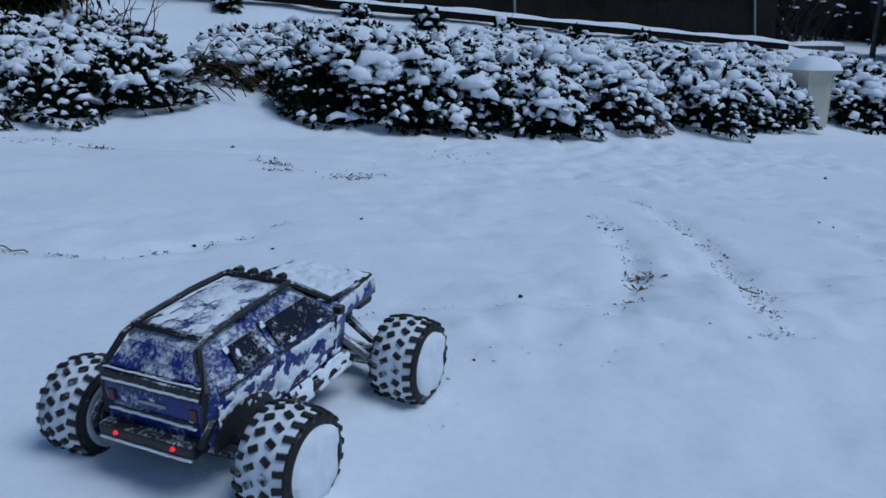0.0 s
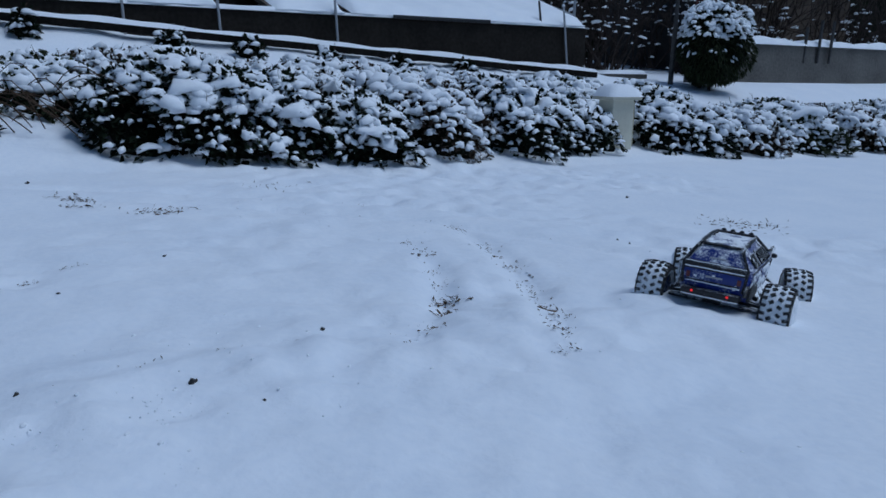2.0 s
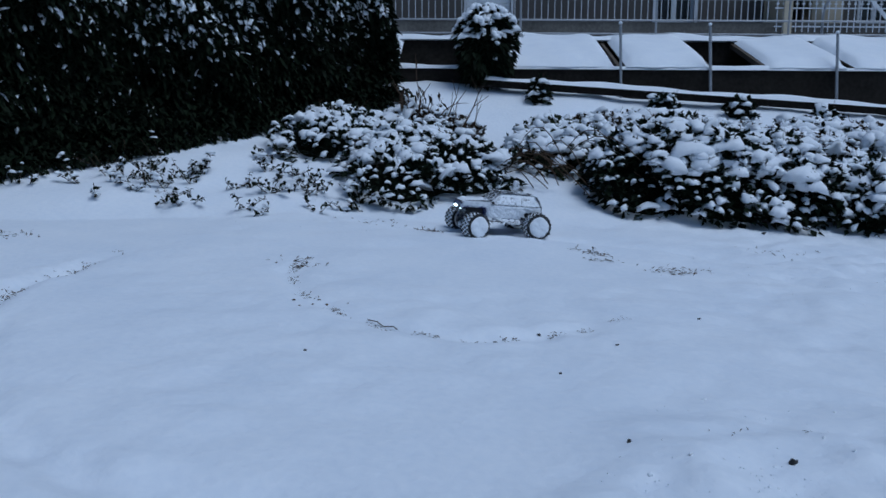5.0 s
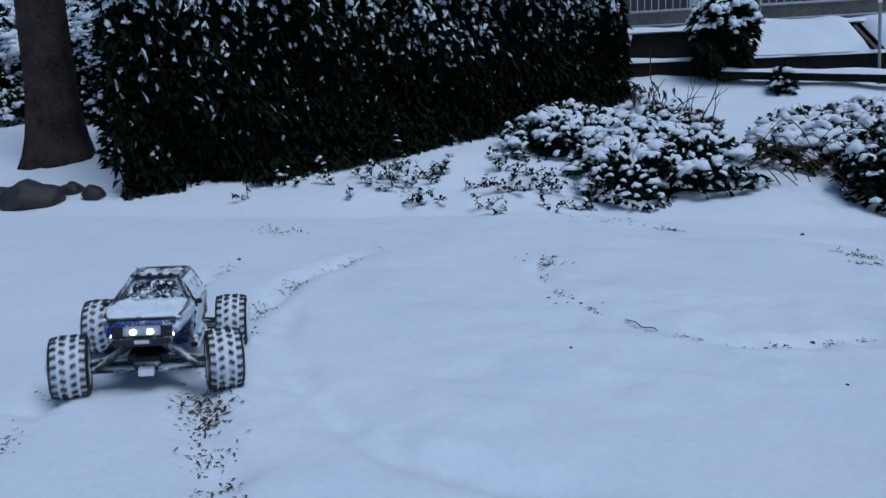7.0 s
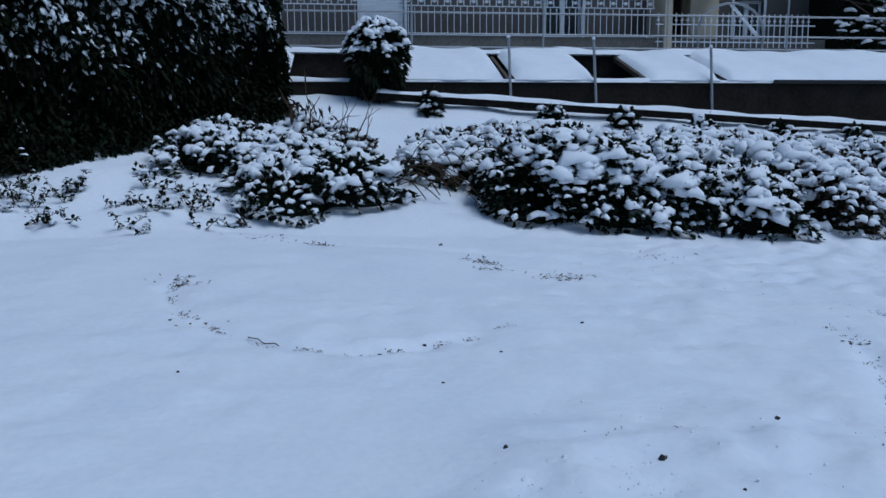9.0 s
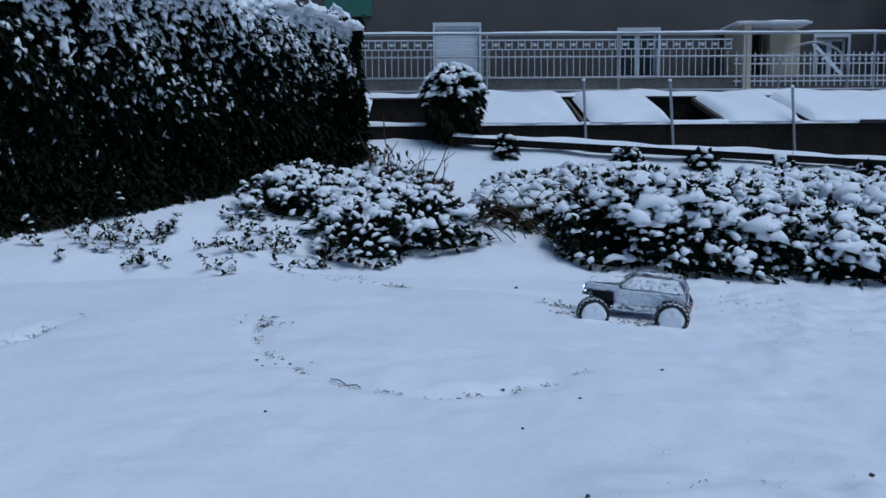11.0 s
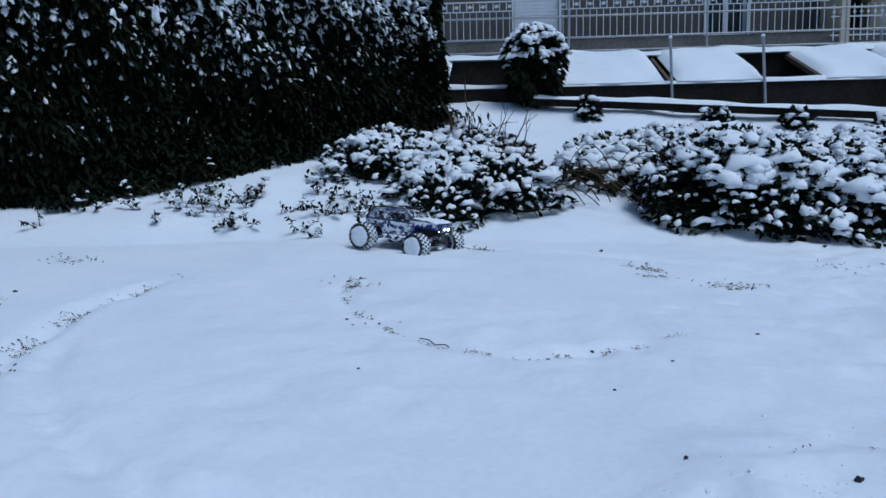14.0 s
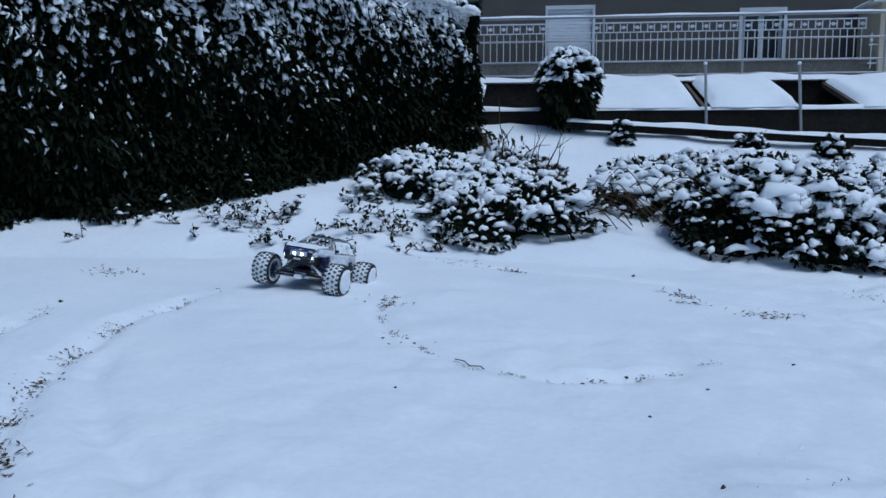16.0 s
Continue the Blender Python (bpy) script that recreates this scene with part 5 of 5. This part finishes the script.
def build_truck():
    t = empty("toy_truck")
    # shell: tail, cabin, bonnet, nose
    bm = loft(bmesh.new(), [
        ring(-0.258, 0.138, 0.085, 0.190, 0.096, 0.212, 0.088),
        ring(-0.250, 0.126, 0.100, 0.205, 0.108, 0.232, 0.094),
        ring(-0.224, 0.120, 0.106, 0.216, 0.113, 0.282, 0.068),
        ring(-0.206, 0.106, 0.106, 0.218, 0.114, 0.291, 0.065),
        ring(-0.090, 0.092, 0.104, 0.218, 0.114, 0.299, 0.065),
        ring(-0.004, 0.092, 0.104, 0.218, 0.113, 0.298, 0.064),
        ring(0.014, 0.092, 0.104, 0.218, 0.113, 0.291, 0.064),
        ring(0.070, 0.092, 0.103, 0.216, 0.111, 0.241, 0.094),
        ring(0.094, 0.100, 0.102, 0.214, 0.110, 0.236, 0.098),
        ring(0.108, 0.186, 0.096, 0.213, 0.108, 0.235, 0.098),
        ring(0.194, 0.186, 0.092, 0.210, 0.102, 0.232, 0.094),
        ring(0.236, 0.182, 0.088, 0.206, 0.096, 0.225, 0.088),
        ring(0.256, 0.172, 0.076, 0.196, 0.086, 0.210, 0.074),
    ])
    bmesh.ops.bevel(bm, geom=[e for e in bm.edges if e.calc_face_angle(0) > 0.35], offset=0.006, segments=2, affect="EDGES")
    shell = part("shell", bm, BLUE, t, "blue plastic body shell caked with powder snow", True)
    # wheel arches, dark
    for sx in (-0.19,):
        for sy in (1, -1):
            bm = bmesh.new()
            pts = [(sx + 0.098 * math.cos(a), sy * 0.1035, 0.105 + 0.088 * math.sin(a)) for a in np.linspace(0.45, math.pi - 0.45, 11)]
            chain(bm, pts, 0.0065, 6)
            part("arch_lip", bm, TRIM, t)
            a = [Vector((sx + 0.07 * math.cos(q), 0, 0.124 + 0.060 * math.sin(q))) for q in np.linspace(0, math.pi, 13)]
            bm = bmesh.new()
            f = bm.faces.new([bm.verts.new((p.x, sy * (0.108 if sx < 0 else 0.104), p.z)) for p in a])
            r = bmesh.ops.extrude_face_region(bm, geom=[f])
            bmesh.ops.translate(bm, vec=(0, sy * 0.006, 0), verts=[v for v in r["geom"] if isinstance(v, bmesh.types.BMVert)])
            part("arch", bm, BLACK, t)

    def panel(name, corners, thick, mat, label="", parent=None):
        bm = bmesh.new()
        f = bm.faces.new([bm.verts.new(c) for c in corners])
        f.normal_update()
        nrm = f.normal.copy()
        r = bmesh.ops.extrude_face_region(bm, geom=[f])
        bmesh.ops.translate(bm, vec=nrm * thick, verts=[v for v in r["geom"] if isinstance(v, bmesh.types.BMVert)])
        bmesh.ops.translate(bm, vec=-nrm * thick * 0.3, verts=bm.verts)
        return part(name, bm, mat, parent or t, label)

    for s in (1, -1):
        def flank(x, z):
            k = (z - 0.218) / 0.072
            return (x, s * (0.1160 - 0.046 * k), z)
        for x0, x1, x2, x3 in ((-0.190, -0.182, -0.118, -0.118), (-0.092, -0.092, 0.018, 0.052)):
            c = [flank(x0, 0.228), flank(x3, 0.228), flank(x2, 0.270), flank(x1, 0.270)]
            panel("side_window", c if s < 0 else c[::-1], 0.005, PANE, "black side window")
        for x, z0, z1 in ((-0.104, 0.135, 0.275), (0.064, 0.128, 0.215)):
            bm = bmesh.new()
            chain(bm, [(x, s * 0.106, z0), (x, s * 0.1145, 0.205), flank(x, max(z1, 0.216))], 0.0026, 5)
            part("door_seam", bm, TRIM, t)
        for x0, x1, z in ((-0.100, 0.062, 0.219), (-0.098, 0.050, 0.136), (-0.240, -0.110, 0.221)):
            bm = tube(bmesh.new(), (x0, s * (0.114 if z > 0.2 else 0.107), z), (x1, s * (0.113 if z > 0.2 else 0.106), z), 0.0030, None, 5)
            part("door_trim", bm, TRIM, t)
        bm = bmesh.new()
        chain(bm, [(-0.258, s * 0.094, 0.150), (-0.251, s * 0.099, 0.228), (-0.226, s * 0.071, 0.286), (-0.206, s * 0.068, 0.296), (-0.09, s * 0.068, 0.303), (-0.002, s * 0.066, 0.303), (0.018, s * 0.067, 0.294), (0.074, s * 0.097, 0.244)], 0.0060, 6)
        part("roll_cage", bm, TRIM, t, "black tube cage along the roof edge")
        bm = tube(bmesh.new(), (-0.125, s * 0.112, 0.100), (0.110, s * 0.110, 0.100), 0.010, 0.010, 8)
        part("side_step", bm, TRIM, t)
        part("mirror", boxed(0.058, 0.074, s * 0.122 - 0.009, s * 0.122 + 0.009, 0.222, 0.238, bevel=0.004), TRIM, t)
    for x, z, w in ((-0.210, 0.296, 0.068), (0.006, 0.303, 0.066), (-0.250, 0.232, 0.096)):
        part("cross_bar", tube(bmesh.new(), (x, -w, z), (x, w, z), 0.0055, None, 6), TRIM, t)
    # roof lamp pods
    for k in range(4):
        y = -0.045 + 0.030 * k
        part("roof_lamp", tube(bmesh.new(), (0.006, y, 0.309), (0.020, y, 0.307), 0.007, 0.008, 8), TRIM, t)
    # windscreen and rear
    panel("windscreen", [(0.018, -0.056, 0.289), (0.068, -0.084, 0.245), (0.068, 0.084, 0.245), (0.018, 0.056, 0.289)], 0.004, PANE, "black windscreen dusted with snow")
    panel("rear_window", [(-0.227, -0.060, 0.278), (-0.227, 0.060, 0.278), (-0.249, 0.084, 0.238), (-0.249, -0.084, 0.238)], 0.004, BLUE, "blue-tinted rear window")
    part("rear_trim", boxed(-0.2600, -0.244, -0.094, 0.094, 0.207, 0.230, bevel=0.003), TRIM, t)
    part("rear_bumper", boxed(-0.283, -0.246, -0.092, 0.092, 0.118, 0.142, bevel=0.006), TRIM, t, "black rear bumper")
    part("tail_emblem", boxed(-0.2605, -0.254, -0.028, 0.024, 0.184, 0.190), SATIN, t, "white lettering bar on the tailgate")
    part("tail_script", boxed(-0.2450, -0.236, -0.026, 0.022, 0.252, 0.256), SATIN, t, "white script bar under the rear window")
    part("tailgate_seam", boxed(-0.2605, -0.255, -0.085, 0.085, 0.166, 0.170), TRIM, t)
    for s in (1, -1):
        part("tail_lens", boxed(-0.2610, -0.254, s * 0.079 - 0.006, s * 0.079 + 0.006, 0.174, 0.196, bevel=0.002), material("red_lens", (0.10, 0.012, 0.014), 0.3), t, "dark red tail lens")
        bm = bmesh.new()
        bmesh.ops.create_icosphere(bm, subdivisions=2, radius=0.0042, matrix=Matrix.Translation((-0.284, s * 0.055, 0.133)))
        tl = part("tail_lamp", bm, TAILLIGHT, t, "small red lamp in the bumper", True)
    # nose
    part("grille", boxed(0.238, 0.260, -0.075, 0.075, 0.168, 0.202, bevel=0.004), TRIM, t, "black grille")
    part("front_bumper", boxed(0.215, 0.268, -0.072, 0.072, 0.146, 0.169, bevel=0.007), TRIM, t, "black front bumper")
    part("lamp_housing", boxed(0.244, 0.264, -0.046, 0.046, 0.174, 0.202, bevel=0.005), material("lamp_housing_grey", (0.35, 0.38, 0.40), 0.3), t)
    for y, r, z in ((-0.021, 0.0085, 0.195), (0.021, 0.0085, 0.195), (-0.074, 0.005, 0.184), (0.074, 0.005, 0.184)):
        bm = bmesh.new()
        bmesh.ops.create_icosphere(bm, subdivisions=2, radius=r, matrix=Matrix.Translation((0.263 if r > 0.006 else 0.254, y, z - 0.009)))
        hl = part("headlight", bm, HEADLIGHT, t, "bright white lamp", True)
    part("plate_bar", boxed(0.2685, 0.2705, -0.018, 0.018, 0.153, 0.163), WHITE, t)
    # added black block, painting the shade below the bonnet
    part("bonnet_shade_block", boxed(0.100, 0.215, -0.058, 0.058, 0.128, 0.190, bevel=0.008), BLACK, t, "black block painting the shade under the bonnet")
    for s in (1, -1):
        part("headlight_corner", boxed(0.222, 0.252, s * 0.072 - 0.010, s * 0.072 + 0.010, 0.196, 0.214, bevel=0.004), TRIM, t)
    part("bonnet_lip", tube(bmesh.new(), (0.247, -0.080, 0.221), (0.247, 0.080, 0.221), 0.0048, None, 6), TRIM, t, "black lip across the bonnet")
    for s in (1, -1):
        bm = chain(bmesh.new(), [(0.074, s * 0.099, 0.243), (0.150, s * 0.100, 0.237), (0.230, s * 0.092, 0.228), (0.250, s * 0.080, 0.219)], 0.0040, 6)
        part("bonnet_edge", bm, TRIM, t, "black edge along the bonnet")
    # chassis, shocks and arms
    part("chassis", boxed(-0.215, 0.215, -0.055, 0.055, 0.088, 0.118, bevel=0.01), BLACK, t)
    for sx in (0.2, -0.2):
        part("axle_case", boxed(sx - 0.03, sx + 0.03, -0.035, 0.035, 0.070, 0.115, bevel=0.01), BLACK, t)
        part("skid_plate", boxed(min(sx * 1.05, sx * 1.2), max(sx * 1.05, sx * 1.2), -0.035, 0.035, 0.085, 0.100, bevel=0.006), ARM, t)
        for s in (1, -1):
            for dx in (0.026, -0.026):
                part("lower_arm", tube(bmesh.new(), (sx + dx, s * 0.03, 0.078), (sx + dx * 0.4, s * 0.150, 0.072), 0.0075, 0.006, 8), ARM, t)
            part("upper_arm", tube(bmesh.new(), (sx, s * 0.035, 0.112), (sx, s * 0.150, 0.098), 0.005, None, 6), ARM, t)
            part("drive_shaft", tube(bmesh.new(), (sx, s * 0.03, 0.09), (sx, s * 0.155, 0.0885), 0.0055, None, 6), BLACK, t)
            part("shock", tube(bmesh.new(), (sx * 0.84, s * 0.042, 0.140), (sx * 0.94, s * 0.120, 0.082), 0.0105, 0.009, 8), SATIN, t)
    for s in (1, -1):
        part("strut", tube(bmesh.new(), (0.222, s * 0.046, 0.150), (0.226, s * 0.138, 0.080), 0.0100, 0.0075, 8), ARM, t, "snowy strut down to the wheel")
        bm = bmesh.new()
        low = [bm.verts.new(p) for p in ((0.160, s * 0.032, 0.076), (0.246, s * 0.032, 0.076), (0.216, s * 0.150, 0.070))]
        high = [bm.verts.new((v.co.x, v.co.y, v.co.z + 0.009)) for v in low]
        bm.faces.new(low)
        bm.faces.new(high)
        for i in range(3):
            bm.faces.new((low[i], low[(i + 1) % 3], high[(i + 1) % 3], high[i]))
        part("wishbone", bm, ARM, t, "dark triangular arm with snow on it")
    part("bash_plate", boxed(0.226, 0.250, -0.021, 0.021, 0.072, 0.094, m=pose(0, 0, 0.02, 0, 6, 0), bevel=0.005), LUMP, t, "plate packed with snow")
    # snow lying on roof, bonnet and arms
    def crust(name, at, nu, nv, cover, thick, seed, fine=38.0):
        """A ragged skin of snow; at(u, v) gives a place and the way out of it."""
        me, verts, deep = bmesh.new(), [], []
        for b in range(nv + 1):
            for a in range(nu + 1):
                u, v = a / nu, b / nv
                p, n = at(u, v)
                p, n = Vector(p), Vector(n)
                edge = min(u, 1 - u, v, 1 - v)
                h = 0.75 * noise.noise(p * fine + Vector((seed, 0, 0))) + 0.45 * noise.noise(p * fine * 2.7 + Vector((0, seed, 0))) + cover - max(0, 0.08 - edge) * 6
                h = max(min(h, 0.8), -0.10)
                deep.append(h)
                verts.append(me.verts.new(p + n * (h * thick + 0.0006 * (h > 0))))
        for b in range(nv):
            for a in range(nu):
                k = [b * (nu + 1) + a, b * (nu + 1) + a + 1, (b + 1) * (nu + 1) + a + 1, (b + 1) * (nu + 1) + a]
                if max(deep[q] for q in k) > 0:
                    me.faces.new([verts[q] for q in k])
        bmesh.ops.delete(me, geom=[v for v in me.verts if not v.link_faces], context="VERTS")
        return part(name, me, LUMP, t, "powder snow stuck to the truck", True)

    crust("bonnet_snow", lambda u, v: ((0.072 + 0.178 * u, -0.095 + 0.19 * v, 0.239 - 0.006 * u - 0.012 * max(u - 0.75, 0) * 4), (0, 0, 1)), 30, 34, 0.42, 0.014, 3)
    crust("roof_snow", lambda u, v: ((-0.208 + 0.206 * u, -0.061 + 0.122 * v, 0.295 + 0.004 * math.sin(3.1 * u)), (0, 0, 1)), 36, 30, -0.02, 0.006, 5)
    crust("screen_snow", lambda u, v: ((0.018 + 0.054 * u, (-0.082 + 0.164 * v) * (0.70 + 0.30 * u), 0.292 - 0.048 * u), (0.6, 0, 0.8)), 14, 32, -0.08, 0.007, 7, 60.0)
    crust("tail_snow", lambda u, v: ((-0.2585, -0.088 + 0.176 * v, 0.145 + 0.065 * u), (-1, 0, 0)), 14, 34, -0.52, 0.005, 9, 80.0)
    for s, low, cover in ((1, "left_flank_snow", 0.52), (-1, "right_flank_snow", 0.04)):
        crust(low, lambda u, v: ((-0.246 + 0.332 * u, s * (0.1065 + 0.008 * v), 0.124 + 0.088 * v), (0, s, 0.1)), 96, 26, cover + 0.05, 0.0070, 11 + s, 40.0)
        crust(low.replace("flank", "window"), lambda u, v: ((-0.212 + 0.262 * u - 0.045 * v * u, s * (0.1160 - 0.044 * v), 0.220 + 0.068 * v), (0, s, 0.3)), 64, 20, cover - (0.16 if s > 0 else 0.30), 0.0065, 15 + s, 44.0)
        crust(low.replace("flank", "wing"), lambda u, v: ((0.066 + 0.178 * u, s * (0.1105 - 0.015 * u), 0.196 + 0.034 * v), (0, s, 0.2)), 36, 8, cover + 0.05, 0.006, 19 + s, 50.0)
        crust(low.replace("flank", "sill"), lambda u, v: ((-0.120 + 0.225 * u, s * (0.122 - 0.014 * v), 0.090 + 0.034 * v), (0, s * 0.8, 0.5)), 44, 12, 0.10, 0.010, 23 + s, 40.0)
    # snow lying in lines along the ridges of the tail
    for z, x, w in ((0.216, -0.2605, 0.092), (0.163, -0.2625, 0.084), (0.234, -0.2530, 0.094), (0.118, -0.2840, 0.088)):
        bm = bmesh.new()
        chain(bm, [(x + 0.0012 * noise.noise(Vector((i * 0.9, z * 90, 0))), -w + 2 * w * i / 24, z + 0.0022 * noise.noise(Vector((0, i * 1.3, z * 70)))) for i in range(25)], 0.0024, 6)
        part("ridge_snow", bm, LUMP, t, "powder snow stuck to the truck", True)
    part("antenna", tube(bmesh.new(), (-0.12, -0.07, 0.285), (-0.125, -0.07, 0.315), 0.0018, 0.0012, 5), BLACK, t)
    # the body rides low on its springs
    for o in t.children:
        if o.name.split(".")[0] not in ("lower_arm", "upper_arm", "drive_shaft", "axle_case", "skid_plate", "chassis", "shock", "strut", "wishbone", "bash_plate"):
            o.data.transform(Matrix.Translation((0.006, 0, 0.122)) @ Matrix.Rotation(radians(-3.4), 4, "Y") @ Matrix.Diagonal((1.06, 1.05, 0.93, 1)) @ Matrix.Translation((0, 0, -0.12)))
    wheels = []
    first = build_wheel("wheel")
    kids = [first]
    for _ in range(3):
        kids.append(copy_thing(first, Matrix()))
    for w, (sx, sy) in zip(kids, ((1, 1), (1, -1), (-1, 1), (-1, -1))):
        w.parent = t
        wheels.append((w, sx * BASE / 2, sy * TRACK / 2))
    tagged(t, "snow-caked blue radio-controlled monster truck with lit lamps", "toy truck")
    return t, wheels


build_bushes()
upright_shrub(-2.92, 8.62, 0.30, 0.88, 71, "narrow cherry laurel shrub with a snow-capped top", LEAF, 0.11)
build_hedge()
build_trunk()
for rx_, ry_, rr_, rs_ in ((-6.75, 2.95, 0.20, 1, ), (-7.05, 2.85, 0.16, 2), (-6.72, 3.30, 0.09, 3), (-6.42, 3.30, 0.10, 4)):
    rock(rx_, ry_, rr_, rs_, "dark wet boulder half under the snow")
build_scrub()
build_cold_frames()
build_posts()
build_tube_railing()
build_house()
build_utility_box()
build_right_background()
TRUCK, WHEELS = build_truck()
TRUCK.scale = (1.07, 1.07, 1.07)
build_debris()


def motions():
    step = 1 / 15
    n = int(round(16.0 / step))
    times = [min(i * step, 16.0) for i in range(n + 1)]
    spots = [glide(t) for t in times]
    walk(TRUCK, [(t, stand(*s)) for t, s in zip(times, spots)])
    # wheels roll by the way gone along the heading; the front pair steers
    roll, turned = [0.0], [0.0]
    for a, b in zip(spots, spots[1:]):
        h = radians((a[2] + b[2]) / 2)
        go = (b[0] - a[0]) * math.cos(h) + (b[1] - a[1]) * math.sin(h)
        roll.append(roll[-1] + max(min(math.degrees(go / (1.07 * WHEEL_R)), 85.0), -85.0))
        bend = math.degrees(math.atan2(radians(b[2] - a[2]) * BASE, max(abs(go), 0.02))) * (1 if go >= 0 else -1)
        turned.append(turned[-1] * 0.6 + 0.4 * max(min(bend, 26.0), -26.0))
    for w, x, y in WHEELS:
        rows = []
        for t, r, s in zip(times, roll, turned):
            steer = s if x > 0 else 0.0
            flip = 180 if y < 0 else 0
            rows.append((t, pose(x, y, WHEEL_R, 0, 0, steer) @ pose(0, 0, 0, 0, r, 0) @ pose(0, 0, 0, 0, 0, flip)))
        walk(w, rows)

    # clods of snow that the rear wheels throw up
    rng = np.random.default_rng(404)
    bm = bmesh.new()
    bmesh.ops.create_icosphere(bm, subdivisions=1, radius=1.0)
    for v in bm.verts:
        v.co *= 1 + 0.45 * noise.noise(v.co * 1.7)
    shape = mesh_of("snow_clod", bm, LUMP, True)
    spells = ((0.55, 1.35, 26), (2.5, 3.1, 10), (10.0, 11.5, 44), (13.3, 15.9, 44))
    for t0, t1, n in spells:
        for _ in range(n):
            t = rng.uniform(t0, t1)
            x, y, h = glide(t)[:3]
            a = radians(h)
            fx, fy = math.cos(a), math.sin(a)
            s = rng.choice((-0.2, 0.2)) + rng.normal(0, 0.05)
            sx, sy = x - fx * 0.30 - fy * s, y - fy * 0.30 + fx * s
            back, side, up = rng.uniform(0.1, 0.55), rng.normal(0, 0.14), rng.uniform(0.05, 0.22)
            ex, ey = sx - fx * back - fy * side, sy - fy * back + fx * side
            size = rng.uniform(0.0025, 0.007)
            ob = new("snow_clod", shape)
            ob.scale = (size * 1.3, size, size * 0.8)
            z0, z1 = ground_z(sx, sy), ground_z(ex, ey)
            air = 0.18 + up
            rows = [(0.0, pose(sx, sy, z0)), (t, pose(sx, sy, z0))]
            for k in (0.25, 0.5, 0.75, 1.0):
                rows.append((min(t + air * k, 15.98), pose(sx + (ex - sx) * k, sy + (ey - sy) * k, z0 + (z1 - z0) * k + up * 4 * k * (1 - k), 60 * k, 0, 40 * k)))
            rows.append((16.0, rows[-1][1]))
            walk(ob, [r for r, nxt in zip(rows, rows[1:] + [None]) if nxt is None or frame(nxt[0]) > frame(r[0])])
            tagged(ob, "small clod of snow thrown up by a wheel", "snow clod", "clods behind the truck")

    # thin veils of powder that the spinning wheels lift off the snow: flat sheets of flakes that rise, tilt and settle
    veils = []
    for _ in range(4):
        n = 170
        c = rng.normal(0, 1, (n, 3)) * np.array([0.10, 0.07, 0.006])
        r = rng.uniform(0.0012, 0.0034, n)
        o = np.array(((1, 0, 0), (-1, 0, 0), (0, 1, 0), (0, -1, 0), (0, 0, 1), (0, 0, -1)), float)
        f = np.array(((0, 2, 4), (2, 1, 4), (1, 3, 4), (3, 0, 4), (2, 0, 5), (1, 2, 5), (3, 1, 5), (0, 3, 5)))
        first = arrays("powder_veil", (c[:, None] + o[None] * r[:, None, None]).reshape(-1, 3), (np.arange(n)[:, None, None] * 6 + f[None]).reshape(-1, 3), LUMP)
        veils.append(first.data)
        bpy.data.objects.remove(first)
    for t0, t1, n in ((0.55, 1.4, 20), (10.1, 11.6, 30), (13.2, 14.6, 20), (15.0, 15.95, 22)):
        for i in range(n):
            t = t0 + (t1 - t0) * (i + rng.uniform()) / n
            x, y, h = glide(t)[:3]
            a = radians(h)
            fx, fy = math.cos(a), math.sin(a)
            s = rng.choice((-0.2, 0.2))
            sx, sy = x - fx * 0.22 - fy * s, y - fy * 0.22 + fx * s
            back, up, air = rng.uniform(0.10, 0.40), rng.uniform(0.06, 0.20), rng.uniform(0.35, 0.6)
            ex, ey = sx - fx * back, sy - fy * back
            ob = new("powder_veil", veils[i % 4])
            rest = pose(sx, sy, ground_z(sx, sy) - 0.03, 0, 0, h)
            rows = [(0.0, rest), (max(t - 0.07, 0.01), rest)]
            for k, tilt in ((0.2, 50), (0.45, 75), (0.75, 45), (1.0, 0)):
                px, py = sx + (ex - sx) * k, sy + (ey - sy) * k
                rows.append((min(t + air * k, 15.98), pose(px, py, ground_z(px, py) - 0.03 * k + up * 4 * k * (1 - k), 0, -tilt, h)))
            rows.append((16.0, rows[-1][1]))
            walk(ob, [r for r, nxt in zip(rows, rows[1:] + [None]) if nxt is None or frame(nxt[0]) > frame(r[0])])
            tagged(ob, "thin veil of powder snow thrown up by a wheel", "snow spray", "powder behind the truck", kind="stuff")


motions()
